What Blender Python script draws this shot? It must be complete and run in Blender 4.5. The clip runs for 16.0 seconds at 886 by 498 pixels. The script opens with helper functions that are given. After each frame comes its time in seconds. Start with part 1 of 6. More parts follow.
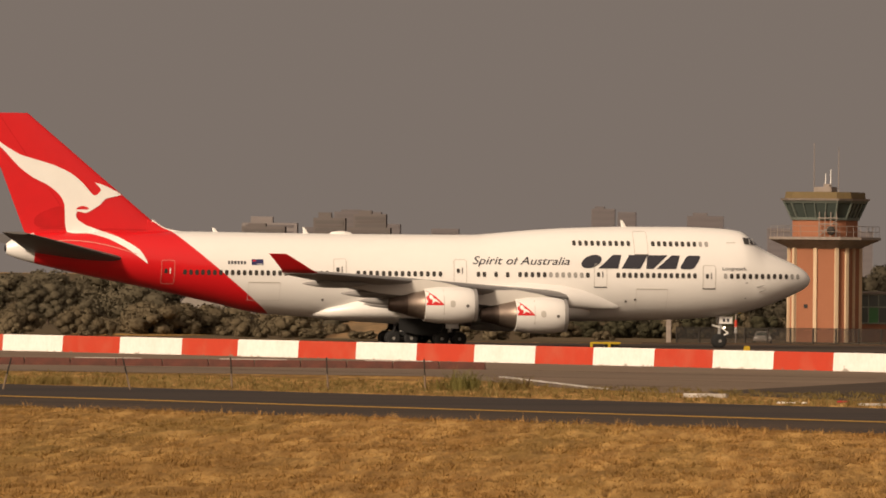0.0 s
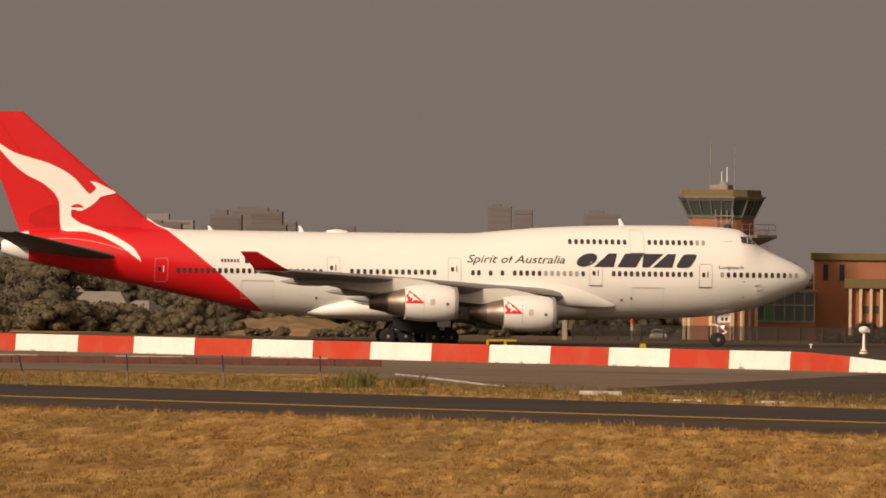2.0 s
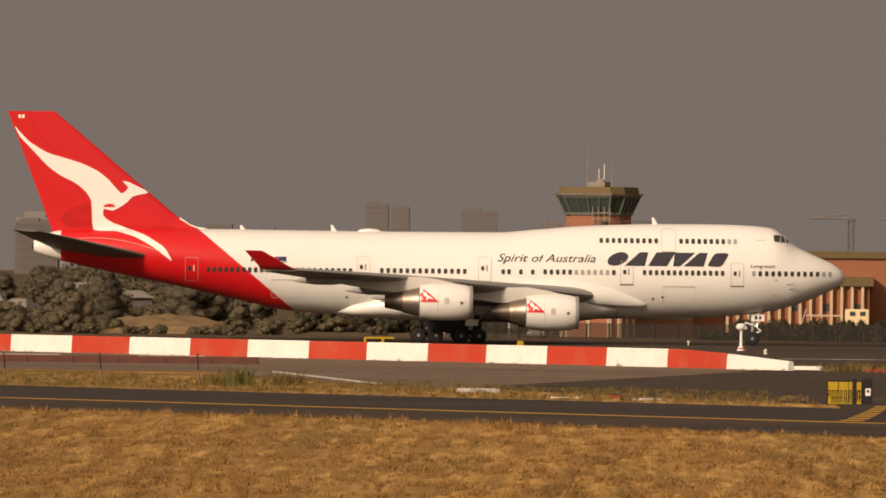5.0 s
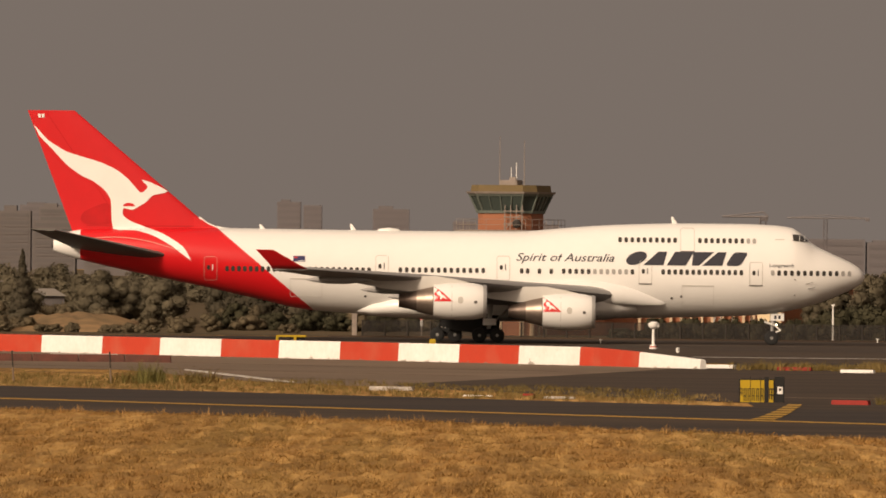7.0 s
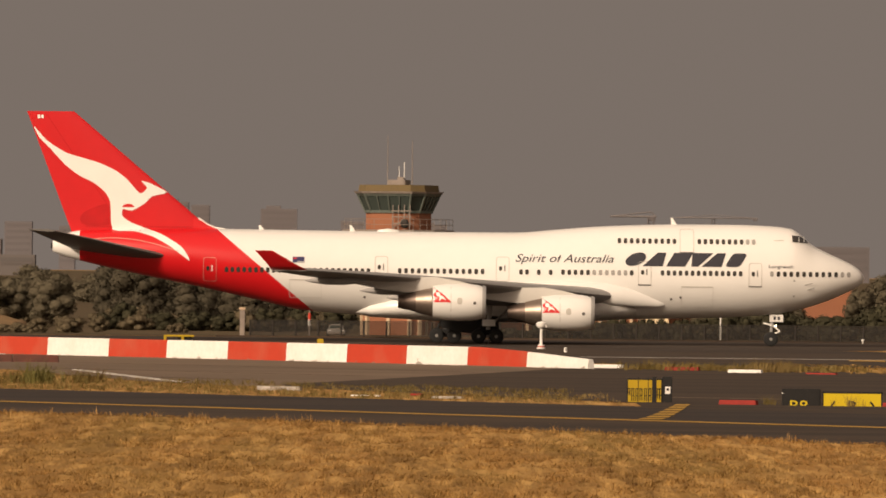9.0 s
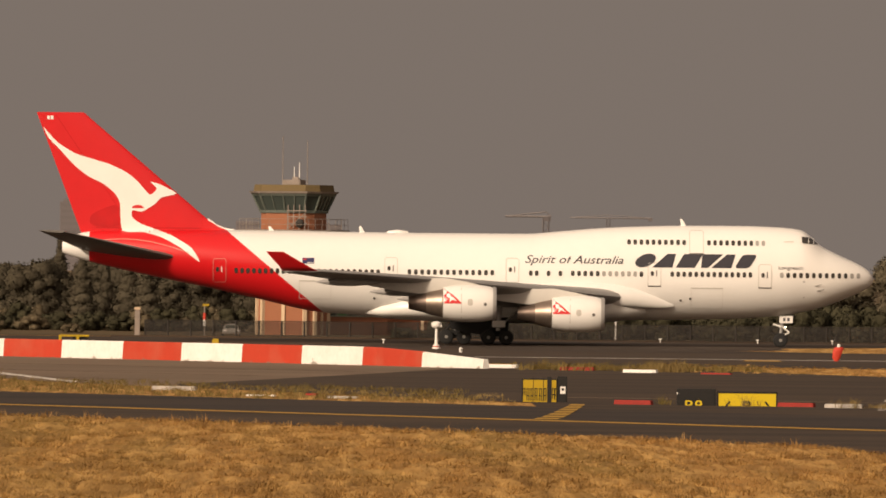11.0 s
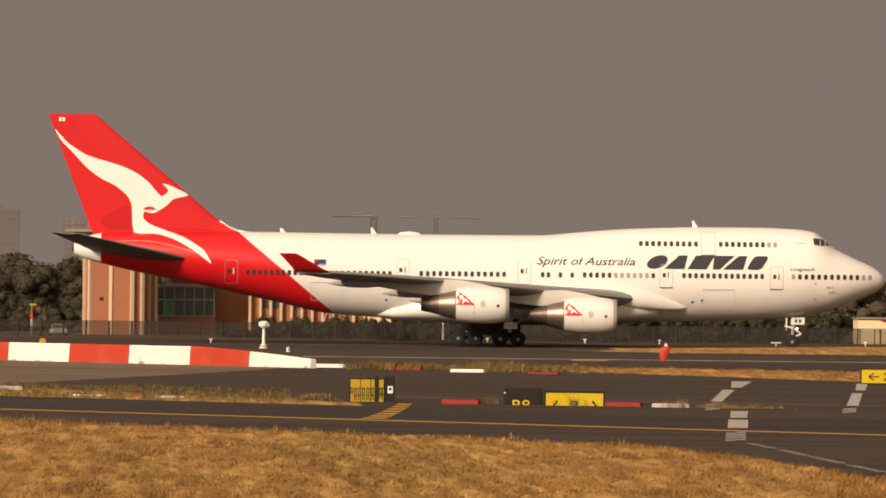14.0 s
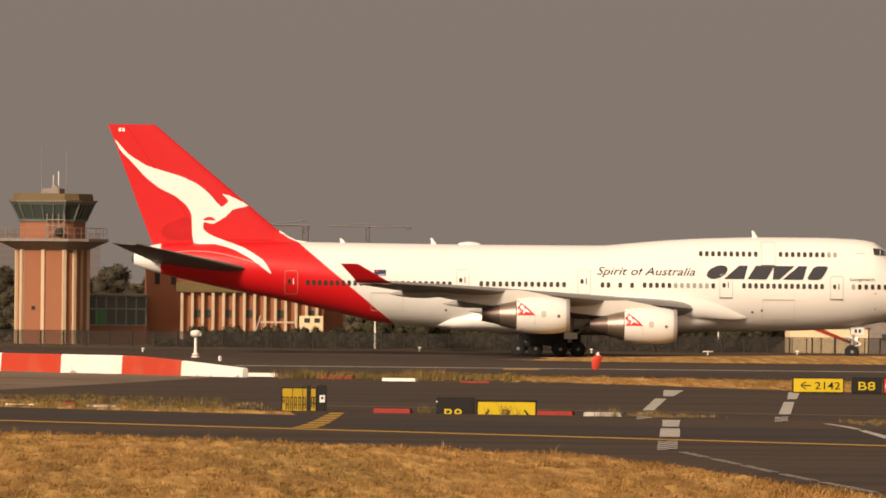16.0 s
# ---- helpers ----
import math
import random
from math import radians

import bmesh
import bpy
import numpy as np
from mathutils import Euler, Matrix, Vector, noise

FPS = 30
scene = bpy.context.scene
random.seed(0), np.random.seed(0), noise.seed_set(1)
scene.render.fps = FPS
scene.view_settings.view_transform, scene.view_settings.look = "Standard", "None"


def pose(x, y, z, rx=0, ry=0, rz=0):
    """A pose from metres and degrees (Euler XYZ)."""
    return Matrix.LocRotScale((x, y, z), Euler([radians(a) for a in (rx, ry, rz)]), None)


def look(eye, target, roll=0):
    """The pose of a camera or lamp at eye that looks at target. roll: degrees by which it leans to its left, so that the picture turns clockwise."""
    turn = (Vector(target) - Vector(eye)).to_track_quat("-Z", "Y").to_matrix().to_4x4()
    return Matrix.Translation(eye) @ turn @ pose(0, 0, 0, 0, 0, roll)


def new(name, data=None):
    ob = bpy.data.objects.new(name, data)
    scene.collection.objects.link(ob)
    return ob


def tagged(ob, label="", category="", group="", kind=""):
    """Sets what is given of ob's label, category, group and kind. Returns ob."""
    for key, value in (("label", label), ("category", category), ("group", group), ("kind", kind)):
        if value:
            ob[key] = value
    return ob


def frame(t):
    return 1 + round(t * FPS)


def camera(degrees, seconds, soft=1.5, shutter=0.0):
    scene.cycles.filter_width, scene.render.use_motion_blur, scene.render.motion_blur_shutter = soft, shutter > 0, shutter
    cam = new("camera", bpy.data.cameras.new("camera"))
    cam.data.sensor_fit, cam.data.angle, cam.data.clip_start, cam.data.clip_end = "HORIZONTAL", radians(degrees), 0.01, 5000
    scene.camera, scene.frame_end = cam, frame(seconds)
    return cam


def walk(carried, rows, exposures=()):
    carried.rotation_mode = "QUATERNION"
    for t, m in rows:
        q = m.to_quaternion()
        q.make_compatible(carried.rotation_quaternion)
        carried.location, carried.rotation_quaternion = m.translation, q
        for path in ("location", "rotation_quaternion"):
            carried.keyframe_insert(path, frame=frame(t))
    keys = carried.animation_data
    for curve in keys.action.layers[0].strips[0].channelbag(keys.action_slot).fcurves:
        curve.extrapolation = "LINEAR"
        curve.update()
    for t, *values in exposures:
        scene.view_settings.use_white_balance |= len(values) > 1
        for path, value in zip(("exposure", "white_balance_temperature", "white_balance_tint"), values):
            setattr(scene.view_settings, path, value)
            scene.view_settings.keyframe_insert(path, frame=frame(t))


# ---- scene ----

# ---- camera: a tripod on a mound beside the airfield, panning with a long lens ----
EYE = (0.0, 0.0, 7.0)
cam = camera(5.0, 16.0, soft=1.7)
# seconds, pan to the right, tilt up, roll (degrees)
PAN = [
    (0.0, -2.0937, 0.0735, -0.567),
    (0.5, -1.9033, 0.0754, -0.568),
    (1.0, -1.6870, 0.0727, -0.570),
    (1.5, -1.5757, 0.0688, -0.592),
    (2.0, -1.5073, 0.0645, -0.639),
    (2.5, -1.4467, 0.0671, -0.612),
    (3.0, -1.3447, 0.0716, -0.604),
    (3.5, -1.2247, 0.0724, -0.579),
    (4.0, -1.1005, 0.0686, -0.547),
    (6.5, -0.4170, 0.0488, -0.630),
    (7.0, -0.3193, 0.0520, -0.592),
    (7.5, -0.1867, 0.0576, -0.573),
    (8.0, 0.0000, 0.0591, -0.591),
    (8.5, 0.1644, 0.0559, -0.587),
    (9.0, 0.3139, 0.0574, -0.612),
    (11.5, 1.0494, 0.0647, -0.631),
    (12.0, 1.1887, 0.0663, -0.638),
    (12.5, 1.3249, 0.0681, -0.624),
    (13.0, 1.4717, 0.0696, -0.628),
    (13.5, 1.6545, 0.0716, -0.632),
    (14.0, 1.8808, 0.0716, -0.618),
    (14.5, 2.0035, 0.0945, -0.600),
    (15.0, 2.0459, 0.1261, -0.570),
    (15.5, 2.0991, 0.1301, -0.612),
    (16.0, 2.2649, 0.1262, -0.584),
]
walk(cam, [(t, pose(*EYE, 90 + tilt, 0, -pan) @ pose(0, 0, 0, 0, 0, -roll)) for t, pan, tilt, roll in PAN],
     exposures=[(0, 0.08), (4, 0.02), (9, 0.04), (12.5, 0.14), (14.5, 0.2), (16, 0.26)])

# ---- light: hazy afternoon sun behind the camera's shoulder, smoke-grey sky ----
SUN_FROM = Vector((-0.54, -0.70, 0.42)).normalized()
world = bpy.data.worlds.new("smoky_sky")
scene.world = world
world.use_nodes = True
wn, wl = world.node_tree.nodes, world.node_tree.links
wn.clear()
sky = wn.new("ShaderNodeTexSky")
sky.sky_type = "NISHITA"
sky.sun_disc = False
sky.sun_elevation = math.asin(SUN_FROM.z)
sky.sun_rotation = math.atan2(SUN_FROM.x, SUN_FROM.y)
sky.dust_density = 6.0
sky_gain = wn.new("ShaderNodeVectorMath")
sky_gain.operation = "SCALE"
sky_gain.inputs[3].default_value = 0.08
smoke = wn.new("ShaderNodeMix")
smoke.data_type = "RGBA"
smoke.inputs[0].default_value = 0.94
smoke.inputs[7].default_value = (0.202, 0.163, 0.138, 1)
back = wn.new("ShaderNodeBackground")
wout = wn.new("ShaderNodeOutputWorld")
wl.new(sky.outputs[0], sky_gain.inputs[0])
wl.new(sky_gain.outputs[0], smoke.inputs[6])
# the smoke glows paler round the veiled sun, behind the camera
wdir, wdot, glow, warm, lit = (wn.new("ShaderNode" + k) for k in ("TexCoord", "VectorMath", "MapRange", "VectorMath", "VectorMath"))
wdot.operation, lit.operation, warm.operation, glow.interpolation_type = "DOT_PRODUCT", "MULTIPLY", "MULTIPLY_ADD", "SMOOTHSTEP"
wdot.inputs[1].default_value = SUN_FROM
glow.inputs[1].default_value, glow.inputs[2].default_value = -0.2, 1.0
glow.inputs[3].default_value, glow.inputs[4].default_value = 0.0, 2.6
warm.inputs[1].default_value, warm.inputs[2].default_value = (1.0, 0.86, 0.70), (1, 1, 1)
wl.new(wdir.outputs["Generated"], wdot.inputs[0])
wl.new(wdot.outputs["Value"], glow.inputs[0])
wl.new(smoke.outputs[2], lit.inputs[0])
wl.new(glow.outputs[0], warm.inputs[0])
wl.new(warm.outputs[0], lit.inputs[1])
wl.new(lit.outputs[0], back.inputs[0])
wl.new(back.outputs[0], wout.inputs[0])
sun = new("sun", bpy.data.lights.new("sun", "SUN"))
sun.data.energy = 3.7
sun.data.angle = radians(9.0)
sun.data.color = (1.0, 0.795, 0.60)
sun.matrix_world = look(SUN_FROM * 100, (0, 0, 0))


# ---- materials ----
def shader(name, base, rough=0.6, metal=0.0, grain=0.0, scale=4.0, tint=None, stain=0.0, bump=0.0, spec=0.3, streak=False):
    """A painted, cast or grown surface: two sizes of mottling between base and tint, and fine relief."""
    m = bpy.data.materials.new(name)
    m.use_nodes = True
    n, l = m.node_tree.nodes, m.node_tree.links
    b = n["Principled BSDF"]
    b.inputs["Roughness"].default_value = rough
    b.inputs["Metallic"].default_value = metal
    b.inputs["Specular IOR Level"].default_value = spec
    col = (*base, 1)
    b.inputs["Base Color"].default_value = col
    if grain or stain or bump:
        tc = n.new("ShaderNodeTexCoord")
        fine = n.new("ShaderNodeTexNoise")
        fine.inputs["Scale"].default_value = scale
        fine.inputs["Detail"].default_value = 6
        coarse = n.new("ShaderNodeTexNoise")
        coarse.inputs["Scale"].default_value = scale / 9
        coarse.inputs["Detail"].default_value = 4
        l.new(tc.outputs["Object"], fine.inputs["Vector"])
        if streak:  # worn along the taxiway
            mp = n.new("ShaderNodeMapping")
            mp.inputs["Rotation"].default_value = (0, 0, radians(51.6))
            mp.inputs["Scale"].default_value = (0.10, 1.0, 1.0)
            l.new(tc.outputs["Object"], mp.inputs["Vector"])
            l.new(mp.outputs[0], coarse.inputs["Vector"])
            fine.inputs["Roughness"].default_value = 0.7
        else:
            l.new(tc.outputs["Object"], coarse.inputs["Vector"])
        dark = tint or tuple(c * 0.45 for c in base)
        r1 = n.new("ShaderNodeMapRange")
        r1.inputs[1].default_value, r1.inputs[2].default_value = 0.35, 0.7
        r1.inputs[4].default_value = grain
        r2 = n.new("ShaderNodeMapRange")
        r2.inputs[1].default_value, r2.inputs[2].default_value = (0.44, 0.62) if streak else (0.4, 0.7)
        r2.inputs[4].default_value = stain
        l.new(fine.outputs[0], r1.inputs[0])
        l.new(coarse.outputs[0], r2.inputs[0])
        add = n.new("ShaderNodeMath")
        add.use_clamp = True
        l.new(r1.outputs[0], add.inputs[0])
        l.new(r2.outputs[0], add.inputs[1])
        mix = n.new("ShaderNodeMix")
        mix.data_type = "RGBA"
        mix.inputs[6].default_value = col
        mix.inputs[7].default_value = (*dark, 1)
        l.new(add.outputs[0], mix.inputs[0])
        l.new(mix.outputs[2], b.inputs["Base Color"])
        if bump:
            bp = n.new("ShaderNodeBump")
            bp.inputs["Strength"].default_value = bump
            bp.inputs["Distance"].default_value = 0.05
            l.new(fine.outputs[0], bp.inputs["Height"])
            l.new(bp.outputs[0], b.inputs["Normal"])
    return m


def varied(m, amount=0.25):
    """Shift the value of a material a little from object to object and from piece to piece."""
    n, l = m.node_tree.nodes, m.node_tree.links
    b = n["Principled BSDF"]
    info, geo = n.new("ShaderNodeObjectInfo"), n.new("ShaderNodeNewGeometry")
    add = n.new("ShaderNodeMath")
    l.new(info.outputs["Random"], add.inputs[0])
    l.new(geo.outputs["Random Per Island"], add.inputs[1])
    rng = n.new("ShaderNodeMapRange")
    rng.inputs[2].default_value = 2.0
    rng.inputs[3].default_value, rng.inputs[4].default_value = 1 - amount, 1 + amount
    l.new(add.outputs[0], rng.inputs[0])
    hsv = n.new("ShaderNodeHueSaturation")
    l.new(rng.outputs[0], hsv.inputs["Value"])
    src = b.inputs["Base Color"].links
    if src:
        l.new(src[0].from_socket, hsv.inputs["Color"])
    else:
        hsv.inputs["Color"].default_value = b.inputs["Base Color"].default_value
    l.new(hsv.outputs[0], b.inputs["Base Color"])
    return m


def chipped(m, bare=(0.20, 0.165, 0.125)):
    """Paint worn off to dirty concrete along the foot and in scattered chips."""
    n, l = m.node_tree.nodes, m.node_tree.links
    b = n["Principled BSDF"]
    src = b.inputs["Base Color"].links[0].from_socket
    geo, sep, nz, nz2 = n.new("ShaderNodeNewGeometry"), n.new("ShaderNodeSeparateXYZ"), n.new("ShaderNodeTexNoise"), n.new("ShaderNodeTexNoise")
    nz.inputs["Scale"].default_value, nz.inputs["Detail"].default_value = 1.6, 8
    nz2.inputs["Scale"].default_value, nz2.inputs["Detail"].default_value = 0.5, 3
    l.new(geo.outputs["Position"], sep.inputs[0])
    for k in (nz, nz2):
        l.new(geo.outputs["Position"], k.inputs["Vector"])
    foot = n.new("ShaderNodeMapRange")
    for i, v in enumerate((0.02, 0.20, 0.17, 0.0)):
        foot.inputs[i + 1].default_value = v
    l.new(sep.outputs[2], foot.inputs[0])
    both = n.new("ShaderNodeMath")
    l.new(foot.outputs[0], both.inputs[0])
    l.new(nz.outputs[0], both.inputs[1])
    cut = n.new("ShaderNodeMapRange")
    for i, v in enumerate((0.70, 0.78, 0.0, 0.75)):
        cut.inputs[i + 1].default_value = v
    l.new(both.outputs[0], cut.inputs[0])
    grime = n.new("ShaderNodeMapRange")
    for i, v in enumerate((0.45, 0.75, 0.0, 0.14)):
        grime.inputs[i + 1].default_value = v
    l.new(nz2.outputs[0], grime.inputs[0])
    for fac, col in ((grime, (0.42, 0.30, 0.19)), (cut, bare)):
        mix = n.new("ShaderNodeMix")
        mix.data_type = "RGBA"
        l.new(fac.outputs[0], mix.inputs[0])
        l.new(src, mix.inputs[6])
        mix.inputs[7].default_value = (*col, 1)
        src = mix.outputs[2]
    l.new(src, b.inputs["Base Color"])
    return m


def ground_grass():
    """Dry grass: straw, tan and patches still green, at three sizes."""
    m = bpy.data.materials.new("dry_grass")
    m.use_nodes = True
    n, l = m.node_tree.nodes, m.node_tree.links
    b = n["Principled BSDF"]
    b.inputs["Roughness"].default_value = 0.95
    b.inputs["Specular IOR Level"].default_value = 0.05
    tc, mp = n.new("ShaderNodeTexCoord"), n.new("ShaderNodeMapping")
    mp.inputs["Scale"].default_value = (1.0, 0.05, 1.0)  # patches stretched in depth so they look round from the camera
    l.new(tc.outputs["Object"], mp.inputs["Vector"])
    prev = None
    for scale, lo, hi, most, colour in ((0.06, 0.35, 0.65, 0.8, (0.295, 0.166, 0.051)), (0.17, 0.48, 0.66, 0.5, (0.19, 0.150, 0.046)), (0.45, 0.44, 0.60, 0.4, (0.17, 0.092, 0.032)),
                                        (1.1, 0.47, 0.64, 0.8, (0.58, 0.36, 0.126)), (2.6, 0.46, 0.66, 0.65, (0.15, 0.085, 0.030)), (6.0, 0.5, 0.75, 0.8, (0.43, 0.27, 0.10))):
        t = n.new("ShaderNodeTexNoise")
        t.inputs["Scale"].default_value = scale
        t.inputs["Detail"].default_value = 5
        t.inputs["Distortion"].default_value = 0.6
        l.new(mp.outputs[0], t.inputs["Vector"])
        r = n.new("ShaderNodeMapRange")
        r.inputs[1].default_value, r.inputs[2].default_value, r.inputs[4].default_value = lo, hi, most
        l.new(t.outputs[0], r.inputs[0])
        mix = n.new("ShaderNodeMix")
        mix.data_type = "RGBA"
        mix.inputs[6].default_value = (0.385, 0.213, 0.068, 1)
        mix.inputs[7].default_value = (*colour, 1)
        l.new(r.outputs[0], mix.inputs[0])
        if prev:
            l.new(prev.outputs[2], mix.inputs[6])
        prev = mix
    # greener, darker grass towards the west
    sx, wr, wm = n.new("ShaderNodeSeparateXYZ"), n.new("ShaderNodeMapRange"), n.new("ShaderNodeMix")
    l.new(tc.outputs["Object"], sx.inputs[0])
    l.new(sx.outputs[0], wr.inputs[0])
    wr.inputs[1].default_value, wr.inputs[2].default_value, wr.inputs[3].default_value, wr.inputs[4].default_value = -30.0, 2.0, 0.24, 0.0
    wm.data_type = "RGBA"
    wm.inputs[7].default_value = (0.15, 0.098, 0.032, 1)
    l.new(wr.outputs[0], wm.inputs[0])
    l.new(prev.outputs[2], wm.inputs[6])
    prev = wm
    l.new(prev.outputs[2], b.inputs["Base Color"])
    return m


def aircraft_paint():
    """White hull paint with the red tail, whose edge slants forward from the fin's foot to the belly, and a cream tail cone."""
    m = shader("aircraft_paint", (0.78, 0.77, 0.74), 0.28, grain=0.05, scale=1.2, stain=0.05, tint=(0.55, 0.53, 0.5), spec=0.5)
    n, l = m.node_tree.nodes, m.node_tree.links
    b = n["Principled BSDF"]
    src = b.inputs["Base Color"].links[0].from_socket
    tc, sep = n.new("ShaderNodeTexCoord"), n.new("ShaderNodeSeparateXYZ")
    l.new(tc.outputs["Object"], sep.inputs[0])

    def mth(op, a, c):
        k = n.new("ShaderNodeMath")
        k.operation = op
        for i, v in enumerate((a, c)):
            if isinstance(v, float):
                k.inputs[i].default_value = v
            else:
                l.new(v, k.inputs[i])
        return k.outputs[0]

    # x = 33.4 - station
    edge = mth("SUBTRACT", -12.74, mth("MULTIPLY", mth("SUBTRACT", sep.outputs[2], 2.6), 1.2024))
    red = mth("MULTIPLY", mth("LESS_THAN", sep.outputs[0], edge), mth("GREATER_THAN", sep.outputs[0], -32.3))
    red = mth("MULTIPLY", red, mth("SUBTRACT", 1.0, mth("MULTIPLY", mth("LESS_THAN", sep.outputs[2], 9.75), mth("LESS_THAN", sep.outputs[0], -32.3))))
    mix = n.new("ShaderNodeMix")
    mix.data_type = "RGBA"
    mix.inputs[7].default_value = (0.58, 0.010, 0.014, 1)
    l.new(red, mix.inputs[0])
    l.new(src, mix.inputs[6])
    l.new(mix.outputs[2], b.inputs["Base Color"])
    return m


M_PAINT = aircraft_paint()
M_WHITE = shader("white_paint", (0.78, 0.77, 0.74), 0.3, grain=0.08, scale=1.5, tint=(0.6, 0.58, 0.54), spec=0.5)
M_RED = shader("red_paint", (0.58, 0.010, 0.014), 0.3, grain=0.15, scale=1.0, tint=(0.4, 0.008, 0.01), spec=0.5)
M_LOGO = shader("white_vinyl", (0.80, 0.80, 0.76), 0.3, spec=0.4, grain=0.06, scale=1.0)
M_GREY = shader("wing_grey", (0.31, 0.30, 0.29), 0.45, grain=0.2, scale=0.8, tint=(0.24, 0.235, 0.23), stain=0.2)
M_PYLON = shader("pylon_grey", (0.58, 0.56, 0.52), 0.4, grain=0.2, scale=1.0, tint=(0.46, 0.44, 0.40), stain=0.2)
M_LAMP = bpy.data.materials.new("lit_lamp")
M_LAMP.use_nodes = True
M_LAMP.node_tree.nodes["Principled BSDF"].inputs["Emission Color"].default_value = (1.0, 0.85, 0.6, 1)
M_LAMP.node_tree.nodes["Principled BSDF"].inputs["Emission Strength"].default_value = 6.0
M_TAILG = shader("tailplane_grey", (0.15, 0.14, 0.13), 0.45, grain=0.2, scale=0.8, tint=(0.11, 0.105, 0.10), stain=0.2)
M_SOOT = shader("sooty_red_paint", (0.50, 0.009, 0.012), 0.4, grain=0.6, scale=0.8, tint=(0.36, 0.008, 0.011))
M_METAL = shader("nozzle_metal", (0.28, 0.225, 0.185), 0.42, metal=0.8, grain=0.4, scale=3, tint=(0.2, 0.16, 0.13))
M_NOZZ = shader("dark_nozzle", (0.15, 0.115, 0.095), 0.45, metal=0.7, grain=0.4, scale=3)
M_LIP = shader("intake_lip", (0.5, 0.49, 0.47), 0.45, metal=0.4)
M_DARK = shader("dark_interior", (0.02, 0.02, 0.02), 0.7)
M_GLASS = shader("cabin_window", (0.05, 0.045, 0.04), 0.15, spec=0.5)
M_BLIND = shader("drawn_blind", (0.33, 0.32, 0.30), 0.4)
M_INK = shader("charcoal_lettering", (0.035, 0.035, 0.045), 0.4)
M_SEAM = shader("door_seam", (0.50, 0.48, 0.44), 0.5)
M_FAINT = shader("faint_seam", (0.66, 0.645, 0.61), 0.5)
M_SEAMD = shader("sill_shadow_trim", (0.12, 0.11, 0.10), 0.5)
M_TYRE = shader("tyre_rubber", (0.018, 0.018, 0.018), 0.8, grain=0.3, scale=10)
M_HUB = shader("wheel_hub", (0.27, 0.26, 0.24), 0.5, metal=0.2)
M_STRUT = shader("gear_strut", (0.35, 0.34, 0.33), 0.45, metal=0.2, grain=0.3, scale=4)
M_GRASS = ground_grass()
M_GRASSB = varied(ground_grass(), 0.6)
M_ASPH = shader("dark_asphalt", (0.052, 0.038, 0.029), 0.85, grain=0.5, scale=1.5, tint=(0.026, 0.022, 0.02), stain=0.7, bump=0.2, spec=0.2, streak=True)
M_ASPHB = shader("worn_asphalt", (0.068, 0.047, 0.031), 0.9, grain=0.5, scale=1.2, tint=(0.036, 0.027, 0.021), stain=0.75, bump=0.2, spec=0.2, streak=True)
M_CONC = shader("weathered_concrete", (0.190, 0.138, 0.096), 0.9, grain=0.4, scale=0.8, tint=(0.130, 0.097, 0.070), stain=0.5, bump=0.2, spec=0.2, streak=True)
M_YLINE = shader("yellow_marking", (0.42, 0.25, 0.04), 0.8, grain=0.4, scale=1.5, tint=(0.2, 0.12, 0.04))
M_WLINE = shader("worn_white_marking", (0.48, 0.45, 0.41), 0.8, grain=0.5, scale=2.0, tint=(0.2, 0.18, 0.16), stain=0.3)
M_BARW = chipped(varied(shader("white_barrier_paint", (0.80, 0.79, 0.75), 0.6, grain=0.25, scale=3.0, tint=(0.55, 0.52, 0.47), bump=0.1), 0.04))
M_BARR = chipped(varied(shader("red_barrier_paint", (0.46, 0.048, 0.022), 0.6, grain=0.25, scale=3.0, tint=(0.36, 0.04, 0.018), bump=0.1), 0.05))
M_DRED = shader("faded_red_paint", (0.30, 0.032, 0.024), 0.8, grain=0.4, scale=5.0, tint=(0.12, 0.02, 0.015))
M_KERB = shader("dark_red_plastic", (0.13, 0.045, 0.032), 0.8, grain=0.5, scale=2.0, tint=(0.05, 0.03, 0.024), stain=0.4)
M_BRICK = shader("orange_brick", (0.300, 0.124, 0.066), 0.85, grain=0.4, scale=7.0, tint=(0.26, 0.105, 0.055), stain=0.3, bump=0.3)
M_RIB = shader("cream_concrete", (0.56, 0.43, 0.29), 0.8, grain=0.3, scale=3.0, tint=(0.45, 0.33, 0.2))
M_CREAM = shader("cream_render", (0.80, 0.64, 0.40), 0.8, grain=0.2, scale=1.5, tint=(0.6, 0.46, 0.28))
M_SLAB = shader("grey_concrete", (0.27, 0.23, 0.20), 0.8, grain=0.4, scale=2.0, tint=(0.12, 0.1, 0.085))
M_OLIVE = shader("weathered_fascia", (0.15, 0.105, 0.045), 0.8, grain=0.4, scale=2.5, tint=(0.10, 0.08, 0.04), stain=0.4)
# glass colour is lifted to include the smoke haze over far panes
M_TGLASS = shader("tinted_glass", (0.045, 0.058, 0.052), 0.25, spec=0.5)
M_PALEFRAME = shader("pale_green_frame", (0.24, 0.26, 0.21), 0.6, grain=0.3, scale=5)
M_FRAME = shader("green_frame", (0.12, 0.14, 0.12), 0.6, grain=0.3, scale=5)
M_GREENP = shader("green_panel", (0.06, 0.19, 0.07), 0.5, grain=0.2, scale=4)
M_STEEL = shader("galvanised_steel", (0.35, 0.33, 0.30), 0.5, metal=0.4, grain=0.3, scale=6)
M_POST = shader("dark_post", (0.028, 0.024, 0.02), 0.7, grain=0.3, scale=8)
M_WPOST = shader("white_enamel", (0.80, 0.78, 0.74), 0.5, grain=0.1, scale=5)
